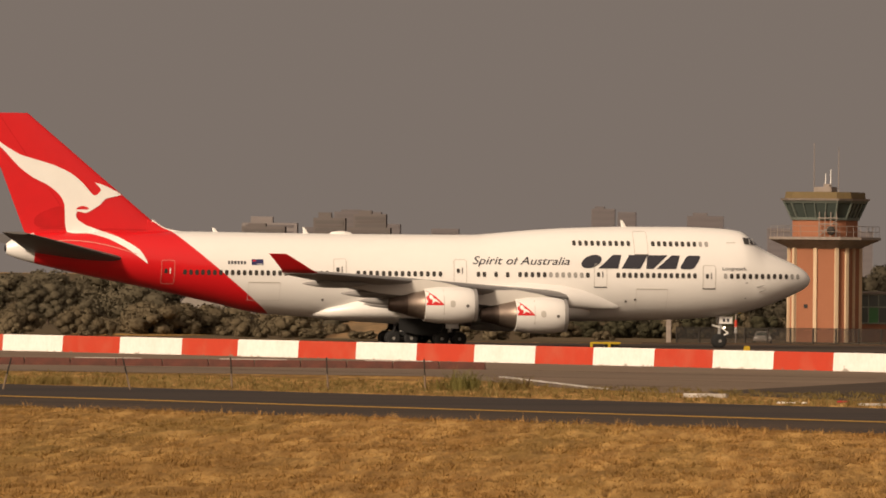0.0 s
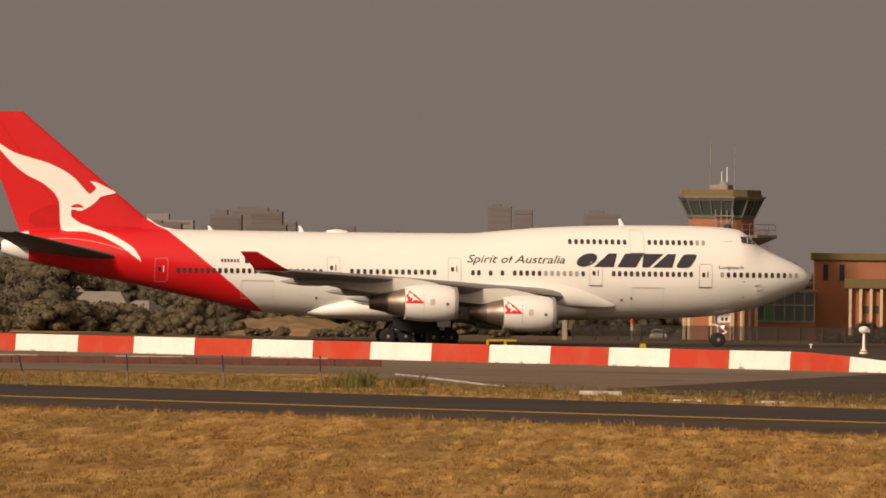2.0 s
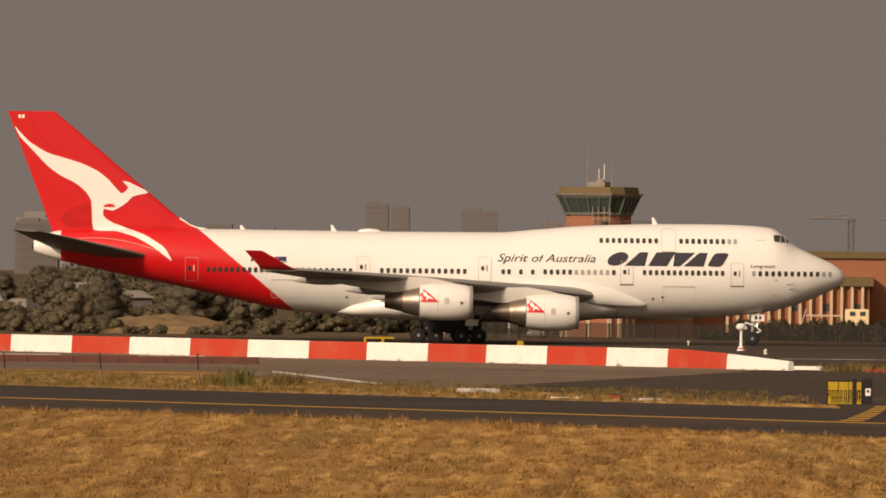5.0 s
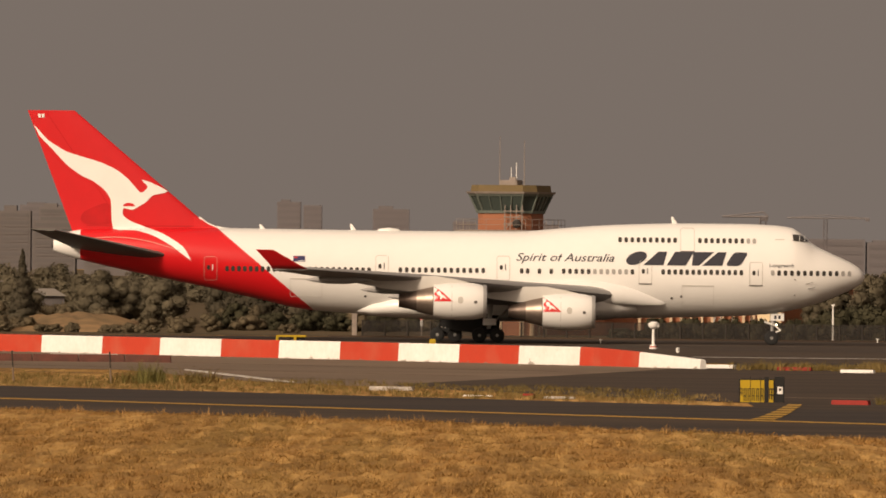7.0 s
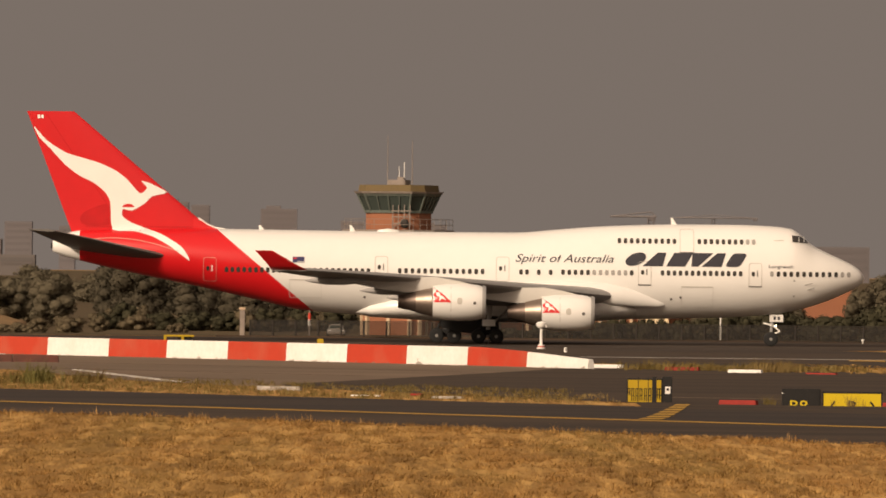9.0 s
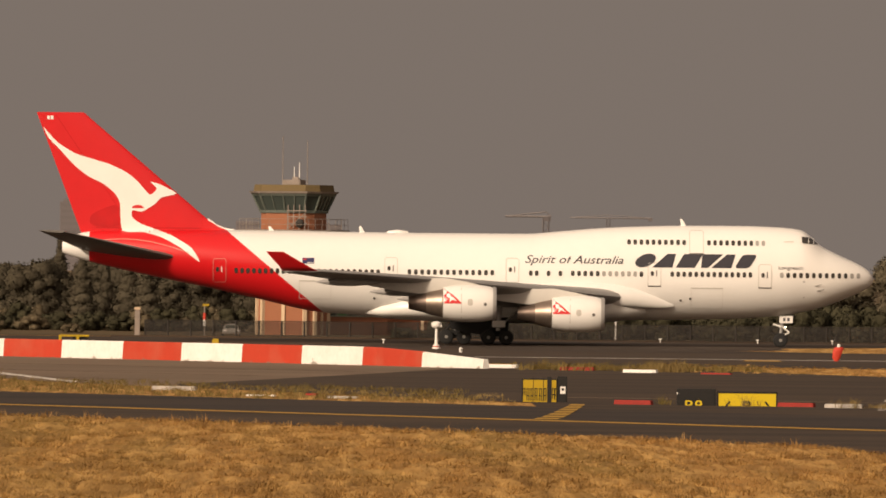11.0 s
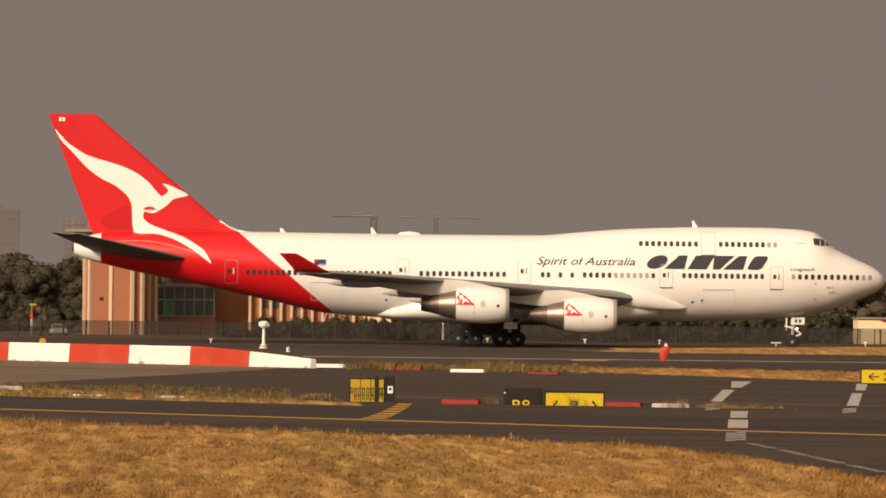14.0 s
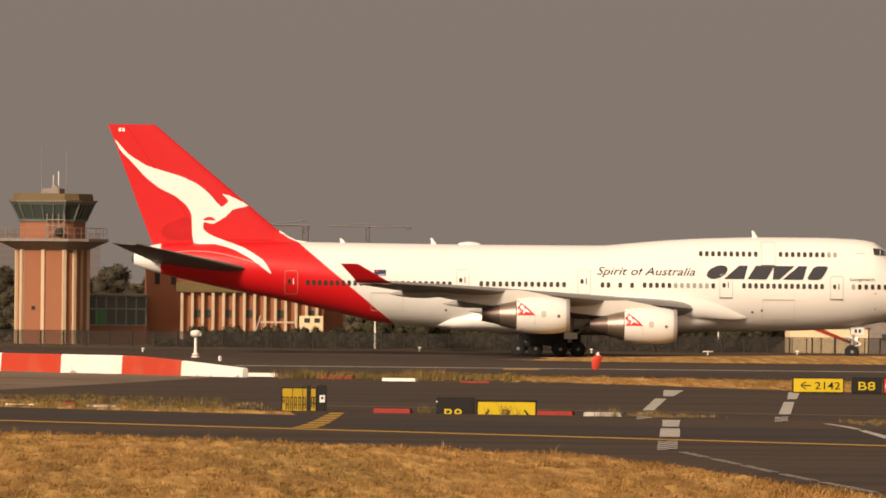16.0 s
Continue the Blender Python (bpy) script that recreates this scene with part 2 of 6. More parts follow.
M_SIGNY = shader("sign_yellow", (0.40, 0.275, 0.010), 0.5, grain=0.2, scale=4, tint=(0.45, 0.28, 0.02))
M_SIGNK = shader("sign_black", (0.016, 0.015, 0.014), 0.5, grain=0.3, scale=5)
M_ORANGE = shader("safety_orange_red", (0.52, 0.048, 0.025), 0.6, grain=0.2, scale=5)
# tree and grove leaves are lightened to carry the smoke haze in their colour
M_LEAF = varied(shader("hazed_foliage", (0.146, 0.125, 0.084), 0.95, grain=0.5, scale=0.25, tint=(0.116, 0.103, 0.072), spec=0.05), 0.15)
M_GROVE = varied(shader("hazed_grove_foliage", (0.102, 0.088, 0.061), 0.95, grain=0.5, scale=0.25, tint=(0.081, 0.072, 0.052), spec=0.05), 0.15)
# darker leaf copy: the shade behind the fence is put into this colour
M_HEDGE = varied(shader("shaded_hedge_leaves", (0.054, 0.050, 0.029), 0.9, grain=0.5, scale=0.5, tint=(0.036, 0.034, 0.021), spec=0.1), 0.2)
# scrub leaves take the haze into their base colour too
M_LEAFB = varied(shader("hazed_scrub", (0.176, 0.142, 0.090), 0.95, grain=0.5, scale=0.25, tint=(0.115, 0.100, 0.064), spec=0.05), 0.15)
for leaf_mat in (M_LEAF, M_LEAFB, M_GROVE):
    ln_, ll_ = leaf_mat.node_tree.nodes, leaf_mat.node_tree.links
    tl_, mx_ = ln_.new("ShaderNodeBsdfTranslucent"), ln_.new("ShaderNodeMixShader")
    mx_.inputs[0].default_value = 0.3
    ll_.new(ln_["Principled BSDF"].inputs["Base Color"].links[0].from_socket, tl_.inputs[0])
    ll_.new(ln_["Principled BSDF"].outputs[0], mx_.inputs[1])
    ll_.new(tl_.outputs[0], mx_.inputs[2])
    ll_.new(mx_.outputs[0], ln_["Material Output"].inputs[0])
M_BARK = shader("bark", (0.09, 0.065, 0.045), 0.9, grain=0.5, scale=4, bump=0.3)
M_BLADE = varied(shader("straw_blades", (0.46, 0.27, 0.098), 0.9, grain=0.7, scale=0.4, tint=(0.26, 0.16, 0.055), spec=0.05), 0.18)
M_WEED = varied(shader("green_weeds", (0.165, 0.130, 0.046), 0.9, grain=0.6, scale=0.5, tint=(0.24, 0.15, 0.05), spec=0.05), 0.35)
M_STRAW = varied(shader("mixed_straw", (0.30, 0.175, 0.062), 0.9, grain=0.7, scale=0.5, tint=(0.20, 0.125, 0.042), spec=0.05), 0.4)
M_BANK = shader("dry_bank", (0.32, 0.205, 0.105), 0.95, grain=0.7, scale=0.6, tint=(0.16, 0.115, 0.066), stain=0.5, bump=0.4, spec=0.05)
M_VERGE = varied(shader("verge_straw", (0.25, 0.175, 0.070), 0.9, grain=0.6, scale=0.3, tint=(0.16, 0.125, 0.045), spec=0.05), 0.3)
M_FRESH = varied(shader("fresh_green_weeds", (0.135, 0.125, 0.045), 0.9, grain=0.5, scale=0.8, tint=(0.17, 0.15, 0.04), spec=0.05), 0.2)
M_SIGNB = shader("bright_sign_yellow", (0.58, 0.435, 0.012), 0.5, grain=0.15, scale=4, tint=(0.5, 0.33, 0.02))
# far walls and windows: smoke haze is mixed into these base colours
M_CITY = varied(shader("hazed_concrete", (0.138, 0.126, 0.129), 0.9, grain=0.2, scale=0.1, tint=(0.132, 0.121, 0.124), spec=0.0), 0.06)
# lighter tone paints the sunlit end block; crane jibs share it
M_CITYL = shader("hazed_sunlit_concrete", (0.215, 0.195, 0.19), 0.9, grain=0.3, scale=0.15, tint=(0.16, 0.148, 0.152), spec=0.0)
M_CITYW = shader("hazed_window_band", (0.131, 0.120, 0.123), 0.9, spec=0.0)
M_FLAT = varied(shader("hazed_apartment_render", (0.142, 0.127, 0.122), 0.9, grain=0.3, scale=0.2, tint=(0.128, 0.115, 0.111), spec=0.0), 0.08)
M_FLATW = shader("hazed_apartment_bands", (0.118, 0.107, 0.104), 0.6, spec=0.1)
M_ROOF = shader("pale_sheet_roof", (0.24, 0.215, 0.185), 0.6, grain=0.3, scale=1.0)


def mesh_panel():
    """Chain link seen from far off: a dark veil."""
    m = bpy.data.materials.new("chain_link")
    m.use_nodes = True
    n, l = m.node_tree.nodes, m.node_tree.links
    b = n["Principled BSDF"]
    b.inputs["Base Color"].default_value = (0.03, 0.026, 0.022, 1)
    b.inputs["Roughness"].default_value = 0.8
    tr, mx, nz = n.new("ShaderNodeBsdfTransparent"), n.new("ShaderNodeMixShader"), n.new("ShaderNodeTexNoise")
    nz.inputs["Scale"].default_value = 0.6
    rg = n.new("ShaderNodeMapRange")
    rg.inputs[3].default_value, rg.inputs[4].default_value = 0.25, 0.5
    l.new(nz.outputs[0], rg.inputs[0])
    l.new(rg.outputs[0], mx.inputs[0])
    l.new(tr.outputs[0], mx.inputs[1])
    l.new(b.outputs[0], mx.inputs[2])
    l.new(mx.outputs[0], n["Material Output"].inputs[0])
    return m


M_LINK = mesh_panel()


# ---- builders ----
def part(name, bm, material, parent=None, label="", smooth=False):
    """Link a bmesh as one mesh object, under a thing or a part where one is given."""
    me = bpy.data.meshes.new(name)
    bmesh.ops.recalc_face_normals(bm, faces=bm.faces)
    bm.to_mesh(me)
    bm.free()
    me.materials.append(material)
    if smooth:
        me.shade_smooth()
        me.set_sharp_from_angle(angle=radians(42))
    ob = new(name, me)
    if parent:
        ob.parent = parent
    if label:
        ob["label"] = label
    return ob


def again(name, ob, m, parent=None):
    """Another object on the same mesh."""
    o = new(name, ob.data)
    o.matrix_basis = m
    if parent:
        o.parent = parent
    return o


def thing(name, m, label, category, group="", kind=""):
    e = new(name)
    e.matrix_basis = m
    return tagged(e, label, category, group, kind)


def box(bm, c, size, turn=0.0, taper=1.0, bevel=0.0):
    """A box round c; turn about z in degrees; taper: scale of its top."""
    made = bmesh.ops.create_cube(bm, size=1.0)["verts"]
    for v in made:
        k = taper if v.co.z > 0 else 1.0
        v.co = Vector((v.co.x * size[0] * k, v.co.y * size[1] * k, v.co.z * size[2]))
    if bevel:
        edges = list({e for v in made for e in v.link_edges})
        made = [v for v in bmesh.ops.bevel(bm, geom=edges, offset=bevel, segments=2, affect="EDGES", clamp_overlap=True)["verts"]]
    m = pose(*c, 0, 0, turn)
    for v in made:
        v.co = m @ v.co


def boxed(c, size, turn=0.0, taper=1.0, bevel=0.0):
    bm = bmesh.new()
    box(bm, c, size, turn, taper, bevel)
    return bm


def loft(rings, closed=True, caps=True):
    """A skin through rings of equal count."""
    bm = bmesh.new()
    rows = [[bm.verts.new(p) for p in r] for r in rings]
    n = len(rows[0])
    for a, b in zip(rows, rows[1:]):
        for i in range(n if closed else n - 1):
            bm.faces.new((a[i], a[(i + 1) % n], b[(i + 1) % n], b[i]))
    if caps:
        bm.faces.new(rows[0])
        bm.faces.new(rows[-1])
    return bm


def tube(a, b, ra, rb, n=10):
    a, b = Vector(a), Vector(b)
    q = (b - a).to_track_quat("Z", "Y")
    return loft([[p + q @ Vector((r * math.cos(2 * math.pi * i / n), r * math.sin(2 * math.pi * i / n), 0)) for i in range(n)] for p, r in ((a, ra), (b, rb))])


def lathe(profile, n=40, axis="x", caps=True):
    """Profile of (along, radius) turned about an axis."""
    rings = []
    for a, r in profile:
        ring = []
        for i in range(n):
            c, s = r * math.cos(2 * math.pi * i / n), r * math.sin(2 * math.pi * i / n)
            ring.append((a, c, s) if axis == "x" else (c, a, s) if axis == "y" else (c, s, a))
        rings.append(ring)
    return loft(rings, caps=caps)


def flat(points, z):
    bm = bmesh.new()
    bm.faces.new([bm.verts.new((x, y, z)) for x, y in points])
    return bm


def joined(*bms):
    out = bmesh.new()
    for b in bms:
        me = bpy.data.meshes.new("tmp")
        b.to_mesh(me)
        b.free()
        out.from_mesh(me)
        bpy.data.meshes.remove(me)
    return out


# ---- ground ----
U, N = Vector((0.621, -0.784)), Vector((0.784, 0.621))  # along and across the near taxiway


def strip(n0, n1, u0, u1):
    return [tuple(U * u + N * n) for u, n in ((u0, n0), (u1, n0), (u1, n1), (u0, n1))]


tagged(part("ground", flat([(-4800, -300), (4800, -300), (4800, 4800), (-4800, 4800)], 0.0), M_GRASS),
       "dry straw-coloured airfield grass reaching the horizon", "ground", kind="structure")
near_edge = [(-1.7, 425.9), (7.5, 411.5), (20.1, 387.2), (21.6, 376.7), (22.9, 363.5), (24.0, 349.3), (25.0, 337.1), (26.0, 325.6), (26.5, 318.6), (27.7, 296.0), (40, 250), (160, 250)]
tagged(part("taxiway_near_half", flat([tuple(U * -900 + N * 265)] + near_edge + [tuple(U * 60 + N * 284), tuple(U * -900 + N * 284)], 0.02), M_ASPHB),
       "worn brown-grey asphalt taxiway with a yellow edge line", "taxiway", kind="structure")
tagged(part("taxiway_far_half", flat(strip(284, 312.5, -900, 60), 0.022), M_ASPH), "dark asphalt taxiway beside dry grass", "taxiway", kind="structure")
# second pavement: concrete to the west, asphalt to the east
tagged(part("apron_asphalt", flat([(-5.0, 545), (-5.8, 558), (1.2, 596), (9.0, 640), (13.0, 668), (24, 668), (47, 607), (160, 460), (160, 250), (37.8, 451), (12.3, 483.7), (12.3, 500), (6, 516)], 0.024), M_ASPHB),
       "asphalt taxiway with worn white crossing marks", "taxiway", kind="structure")
tagged(part("apron_concrete", flat([(-120, 640), (-49, 625), (-23, 618), (-14.0, 568), (-9, 552), (-5.0, 545), (-5.8, 558), (1.2, 596), (9.0, 640), (14, 668), (-60, 775), (-120, 860)], 0.021), M_CONC),
       "weathered brown concrete apron behind low barricades", "apron", kind="structure")
tagged(part("far_taxiway", flat([(-400, 800), (-70, 790), (16, 690), (30, 699), (52, 684), (200, 560), (400, 560), (400, 790), (61, 790), (44, 796), (36, 808), (44, 822), (60, 838), (120, 841), (400, 841), (400, 889), (-400, 889)], 0.018), M_ASPHB),
       "grey asphalt taxiway in front of a dark fence", "taxiway", kind="structure")
tagged(part("shoulder_line", flat([(16, 797), (61, 794), (400, 800), (400, 790), (61, 788), (18, 788)], 0.026), M_ASPH), "dark asphalt shoulder line", "taxiway", kind="structure")
tagged(part("taxiway_edge", flat([(14.5, 668), (16, 690), (30, 705), (53, 690), (200, 566), (200, 556), (51, 668), (30, 684)], 0.027), M_ASPH), "dark asphalt shoulder", "taxiway", kind="structure")


def marking(name, pts, material, label, z=0.04):
    return tagged(part(name, flat(pts, z), material), label, "road marking", kind="structure")


marking("yellow_line", strip(283.6, 285.6, -900, 40), M_YLINE, "yellow painted taxiway edge line")
marking("white_line", [(14, 732), (56, 731.5), (140, 728), (140, 731), (56, 735), (14, 736)], M_WLINE, "thin white painted taxiway line")
marking("yellow_patch", [(33.0, 722), (35.6, 722), (35.9, 731), (33.3, 731)], M_YLINE, "small yellow painted taxiway mark")
marking("grey_joint", [(13, 520), (18.2, 518), (37.5, 505), (60, 485), (60, 486.5), (37.5, 507), (18.2, 520), (13, 522)], M_CONC, "pale sealed joint in the asphalt")

# slanted yellow bars leading off the yellow line, side by side
stripes = thing("slanted_marking", pose(0, 0, 0), "slanted yellow ladder marking on dark asphalt", "road marking", kind="structure")
for k in range(7):
    q = [((k + e) / 7, w) for e, w in ((0.0, 0), (0.0, 1), (0.72, 1), (0.72, 0))]
    part("bar", flat([(11.1 + 3.2 * t ** 0.95 + w * (1.08 - 0.4 * t), 447 + 51 * t ** 1.1) for t, w in q], 0.045), M_YLINE, stripes)


def crossing_bar(pts):
    marking("crossing_bar", pts, M_WLINE, "worn white painted crossing bar", 0.043)


def zipper(x0, y0, x1, y1, width, rows):
    z = thing("zipper_marking", pose(0, 0, 0), "worn white checkered zipper marking on asphalt", "road marking", kind="structure")
    for k in range(rows):
        for j in (0, 1):
            a = (k + 0.5 * j) / rows
            b = a + 0.5 / rows
            xa, ya, xb, yb = x0 + (x1 - x0) * a, y0 + (y1 - y0) * a, x0 + (x1 - x0) * b, y0 + (y1 - y0) * b
            s = -width / 2 if j else 0.0
            part("block", flat([(xa + s, ya), (xa + s + width / 2, ya), (xb + s + width / 2, yb), (xb + s, yb)], 0.043), M_WLINE, z)


for x0, y0, x1, y1, w0, w1 in ((37.2, 605, 35.3, 574.5, 1.2, 0.58), (34.2, 564, 30.6, 515, 0.66, 0.58), (44.3, 600, 41.8, 567, 0.68, 0.55), (40.7, 554.5, 36.8, 505, 0.58, 0.6), (29.6, 482, 28.3, 461, 0.85, 0.75), (27.9, 455.7, 26.4, 432, 0.88, 0.88)):
    crossing_bar([(x0, y0), (x0 + w0, y0), (x1 + w1, y1), (x1, y1)])
zipper(30.35, 508.5, 28.9, 485, 0.72, 4)
zipper(36.4, 497.2, 35.1, 480, 0.65, 4)
zipper(26.15, 422, 24.8, 400.5, 0.82, 5)
for (x0, y0), (x1, y1) in (((24.9, 396), (25.15, 385)), ((25.22, 382), (25.45, 371)), ((25.5, 369), (25.75, 357)), ((25.8, 354), (26.1, 343)), ((26.15, 341), (26.7, 325))):
    for dx in (0.0, 0.22):
        crossing_bar([(x0 + dx, y0), (x0 + dx + 0.09, y0), (x1 + dx + 0.09, y1), (x1 + dx, y1)])
for pts in ([(36.7, 475), (37.0, 475), (37.25, 466), (37.2, 458), (36.85, 458), (36.85, 466)], [(36.75, 455), (37.1, 455), (36.7, 433), (36.1, 433)]):
    crossing_bar(pts)

# dark shoulder strip also paints the shadow along the grass edge
tagged(part("taxiway_shoulder", flat(strip(264.6, 268.2, -900, -335), 0.03), M_ASPH), "asphalt shoulder strip with the grass edge's shadow in its colour", "taxiway", kind="structure")
for n0 in (352, 372, 394):
    marking("pavement_joint", [tuple(U * u + N * n) for u, n in ((-545, n0), (-452 - 0.75 * (n0 - 345), n0), (-452 - 0.75 * (n0 - 345), n0 + 0.8), (-545, n0 + 0.8))], M_ASPHB, "dark joint in the concrete apron", 0.03)


# ---- the airliner: a four-engined double-deck jet ----
NOSE = 33.4  # station of the main gear behind the nose; local x = NOSE - station, right side is -y
# station, belly height, crown height, half width
HULL = np.array([
    (0.0, 5.72, 5.86, 0.06), (0.12, 5.42, 6.12, 0.40), (0.4, 5.12, 6.46, 0.78), (0.9, 4.82, 6.82, 1.18), (1.6, 4.48, 7.18, 1.60),
    (3.0, 3.88, 7.80, 2.22), (4.4, 3.38, 8.50, 2.62), (5.3, 3.14, 9.28, 2.80), (6.2, 2.94, 9.84, 2.95), (8.0, 2.64, 10.05, 3.10),
    (11.0, 2.40, 10.14, 3.22), (15.8, 2.24, 10.12, 3.25), (20.0, 2.14, 10.00, 3.25), (23.0, 2.10, 9.84, 3.25), (26.3, 2.10, 9.56, 3.25),
    (29.5, 2.12, 9.30, 3.25), (40.0, 2.20, 9.27, 3.25), (46.9, 2.55, 9.30, 3.20), (51.7, 3.50, 9.33, 3.00), (56.5, 4.52, 9.35, 2.55),
    (61.2, 5.42, 9.30, 1.95), (66.0, 6.45, 9.15, 1.15), (67.8, 6.92, 8.80, 0.78), (68.8, 7.30, 8.20, 0.32)])


K_ST = 0.988  # stations below are drawn a little long
HULL[:, 0] *= K_ST


def ease(s, col):
    """Smooth interpolation along the hull's stations."""
    x, y = HULL[:, 0], HULL[:, col]
    i = int(np.clip(np.searchsorted(x, s) - 1, 0, len(x) - 2))
    g = np.gradient(y, x)
    d = np.diff(y) / np.diff(x)

    def slope(k):
        if k == 0 or k == len(x) - 1:
            return g[k]
        return 0.0 if d[k - 1] * d[k] <= 0 else 2 * d[k - 1] * d[k] / (d[k - 1] + d[k])

    h = x[i + 1] - x[i]
    t = float(np.clip((s - x[i]) / h, 0, 1))
    return ((2 * t ** 3 - 3 * t ** 2 + 1) * y[i] + (t ** 3 - 2 * t ** 2 + t) * h * slope(i)
            + (-2 * t ** 3 + 3 * t ** 2) * y[i + 1] + (t ** 3 - t ** 2) * h * slope(i + 1))


def hull_mid(zb, zt):
    return zb + min(0.5 * (zt - zb), 3.4)


def hull_side(s, z):
    """Half width of the hull at a station and height; 0 outside."""
    if not 0 <= s <= 68.8 * K_ST:
        return 0.0
    zb, zt, w = ease(s, 1), ease(s, 2), ease(s, 3)
    zc = hull_mid(zb, zt)
    k = (z - zc) / (zt - zc if z > zc else zc - zb)
    return w * math.sqrt(max(0.0, 1 - k * k))


def fin_edges(z):
    k = (z - 9.2) / (19.05 - 9.2)
    return K_ST * (55.3 + 11.8 * k), K_ST * (67.3 + 3.8 * k), 0.46 - 0.28 * k  # leading edge, trailing edge, half thickness


def fin_side(s, z):
    if z < 8.8 or z > 19.05:
        return 0.0
    le, te, th = fin_edges(z)
    c = (s - le) / (te - le)
    return 0.9 * th * max(0.0, 2.96 * math.sqrt(c) - 1.26 * c - 3.5 * c ** 2 + 2.84 * c ** 3 - 1.03 * c ** 4) if 0 <= c <= 1 else 0.0


def on_side(bm, lift=0.03):
    """Lay a flat outline, drawn in (station, height), onto the right side of hull and fin."""
    for v in bm.verts:
        s, z = v.co.x * K_ST, v.co.y
        v.co = Vector((NOSE - s, -(max(hull_side(s, z), fin_side(s, z)) + lift), z))
    return bm


def outline(points, cuts=0, longest=0.6):
    bm = bmesh.new()
    f = bm.faces.new([bm.verts.new((a, b, 0)) for a, b in points])
    f.normal_update()
    bmesh.ops.triangulate(bm, faces=[f])
    for _ in range(cuts):
        bmesh.ops.subdivide_edges(bm, edges=[e for e in bm.edges if e.calc_length() > longest], cuts=1)
        bm.normal_update()
        bmesh.ops.triangulate(bm, faces=bm.faces)
    return bm


def smooth_loop(points, n=6, ease_in=0.5):
    """A closed cardinal curve through a few points."""
    out, k = [], len(points)
    for i in range(k):
        a, b, c, d = (Vector(points[(i + j) % k]) for j in (-1, 0, 1, 2))
        for j in range(n):
            t = j / n
            m0, m1 = (c - a) * ease_in, (d - b) * ease_in
            p = (2 * t ** 3 - 3 * t ** 2 + 1) * b + (t ** 3 - 2 * t ** 2 + t) * m0 + (3 * t ** 2 - 2 * t ** 3) * c + (t ** 3 - t ** 2) * m1
            out.append((p.x, p.y))
    return out


def rounded(cx, cz, w, h, r=0.1, n=4):
    pts = []
    for qx, qz, a0 in ((1, 1, 0), (-1, 1, 90), (-1, -1, 180), (1, -1, 270)):
        for k in range(n + 1):
            a = radians(a0 + 90 * k / n)
            pts.append((cx + qx * (w / 2 - r) + r * math.cos(a), cz + qz * (h / 2 - r) + r * math.sin(a)))
    return pts


def ring_outline(cx, cz, w, h, t, r=0.15):
    """A thin rounded frame as a strip."""
    bm = bmesh.new()
    o = [bm.verts.new((a, b, 0)) for a, b in rounded(cx, cz, w, h, r)]
    i = [bm.verts.new((a, b, 0)) for a, b in rounded(cx, cz, w - 2 * t, h - 2 * t, max(r - t, 0.02))]
    for k in range(len(o)):
        j = (k + 1) % len(o)
        bm.faces.new((o[k], o[j], i[j], i[k]))
    bmesh.ops.subdivide_edges(bm, edges=[e for e in bm.edges if e.calc_length() > 0.4], cuts=7)
    return bm


def lettering(text, left, base, width, height_scale=1.0, shear=0.25, lift=0.04):
    """Built-in type, laid on the hull's right side; reads towards the nose."""
    cu = bpy.data.curves.new("type", "FONT")
    cu.body, cu.shear, cu.resolution_u = text, shear, 3
    ob = new("type", cu)
    me = bpy.data.meshes.new_from_object(ob.evaluated_get(bpy.context.evaluated_depsgraph_get()))
    bm = bmesh.new()
    bm.from_mesh(me)
    bpy.data.objects.remove(ob)
    bpy.data.meshes.remove(me)
    lo, hi = min(v.co.x for v in bm.verts), max(v.co.x for v in bm.verts)
    k = width / (hi - lo)
    for v in bm.verts:
        v.co = Vector((left - (v.co.x - lo) * k, base + v.co.y * k * height_scale, 0))
    return on_side(bm, lift)


jet = thing("airliner", pose(0, 0, 0), "white four-engined double-deck airliner with a red tail, taxiing", "airplane")


def hull():
    st = np.concatenate([np.linspace(0, 1, 12), np.linspace(1.3, 12, 34), np.linspace(12.6, 46, 54), np.linspace(46.6, 68.8, 40)])
    rings = []
    for s in st * K_ST:
        zb, zt, w = ease(s, 1), ease(s, 2), ease(s, 3)
        zc = hull_mid(zb, zt)
        ring = []
        for i in range(64):
            a = 2 * math.pi * i / 64
            c, q = math.cos(a), math.sin(a)
            ring.append((NOSE - s, w * c, zc + q * ((zt - zc) if q > 0 else (zc - zb))))
        rings.append(ring)
    return loft(rings)


fuselage = part("fuselage", hull(), M_PAINT, jet, "white fuselage with a red tail section", True)


def aerofoil(le, te, half, n=14, camber=0.0):
    """Upper then lower outline of a section as (station, rise)."""
    up, lo = [], []
    for k in range(n + 1):
        c = 0.5 - 0.5 * math.cos(math.pi * k / n)
        t = half * (2.96 * math.sqrt(c) - 1.26 * c - 3.5 * c ** 2 + 2.84 * c ** 3 - 1.03 * c ** 4)
        up.append((le + (te - le) * c, t + camber * math.sin(math.pi * c)))
        lo.append((le + (te - le) * c, -t * 0.9 + camber * math.sin(math.pi * c)))
    return up + lo[-2:0:-1]


def fin():
    rings = []
    for z in np.linspace(8.4, 19.05, 14):
        le, te, th = fin_edges(z)
        rings.append([(NOSE - s, t, z) for s, t in aerofoil(le, te, th)])
    return loft(rings)


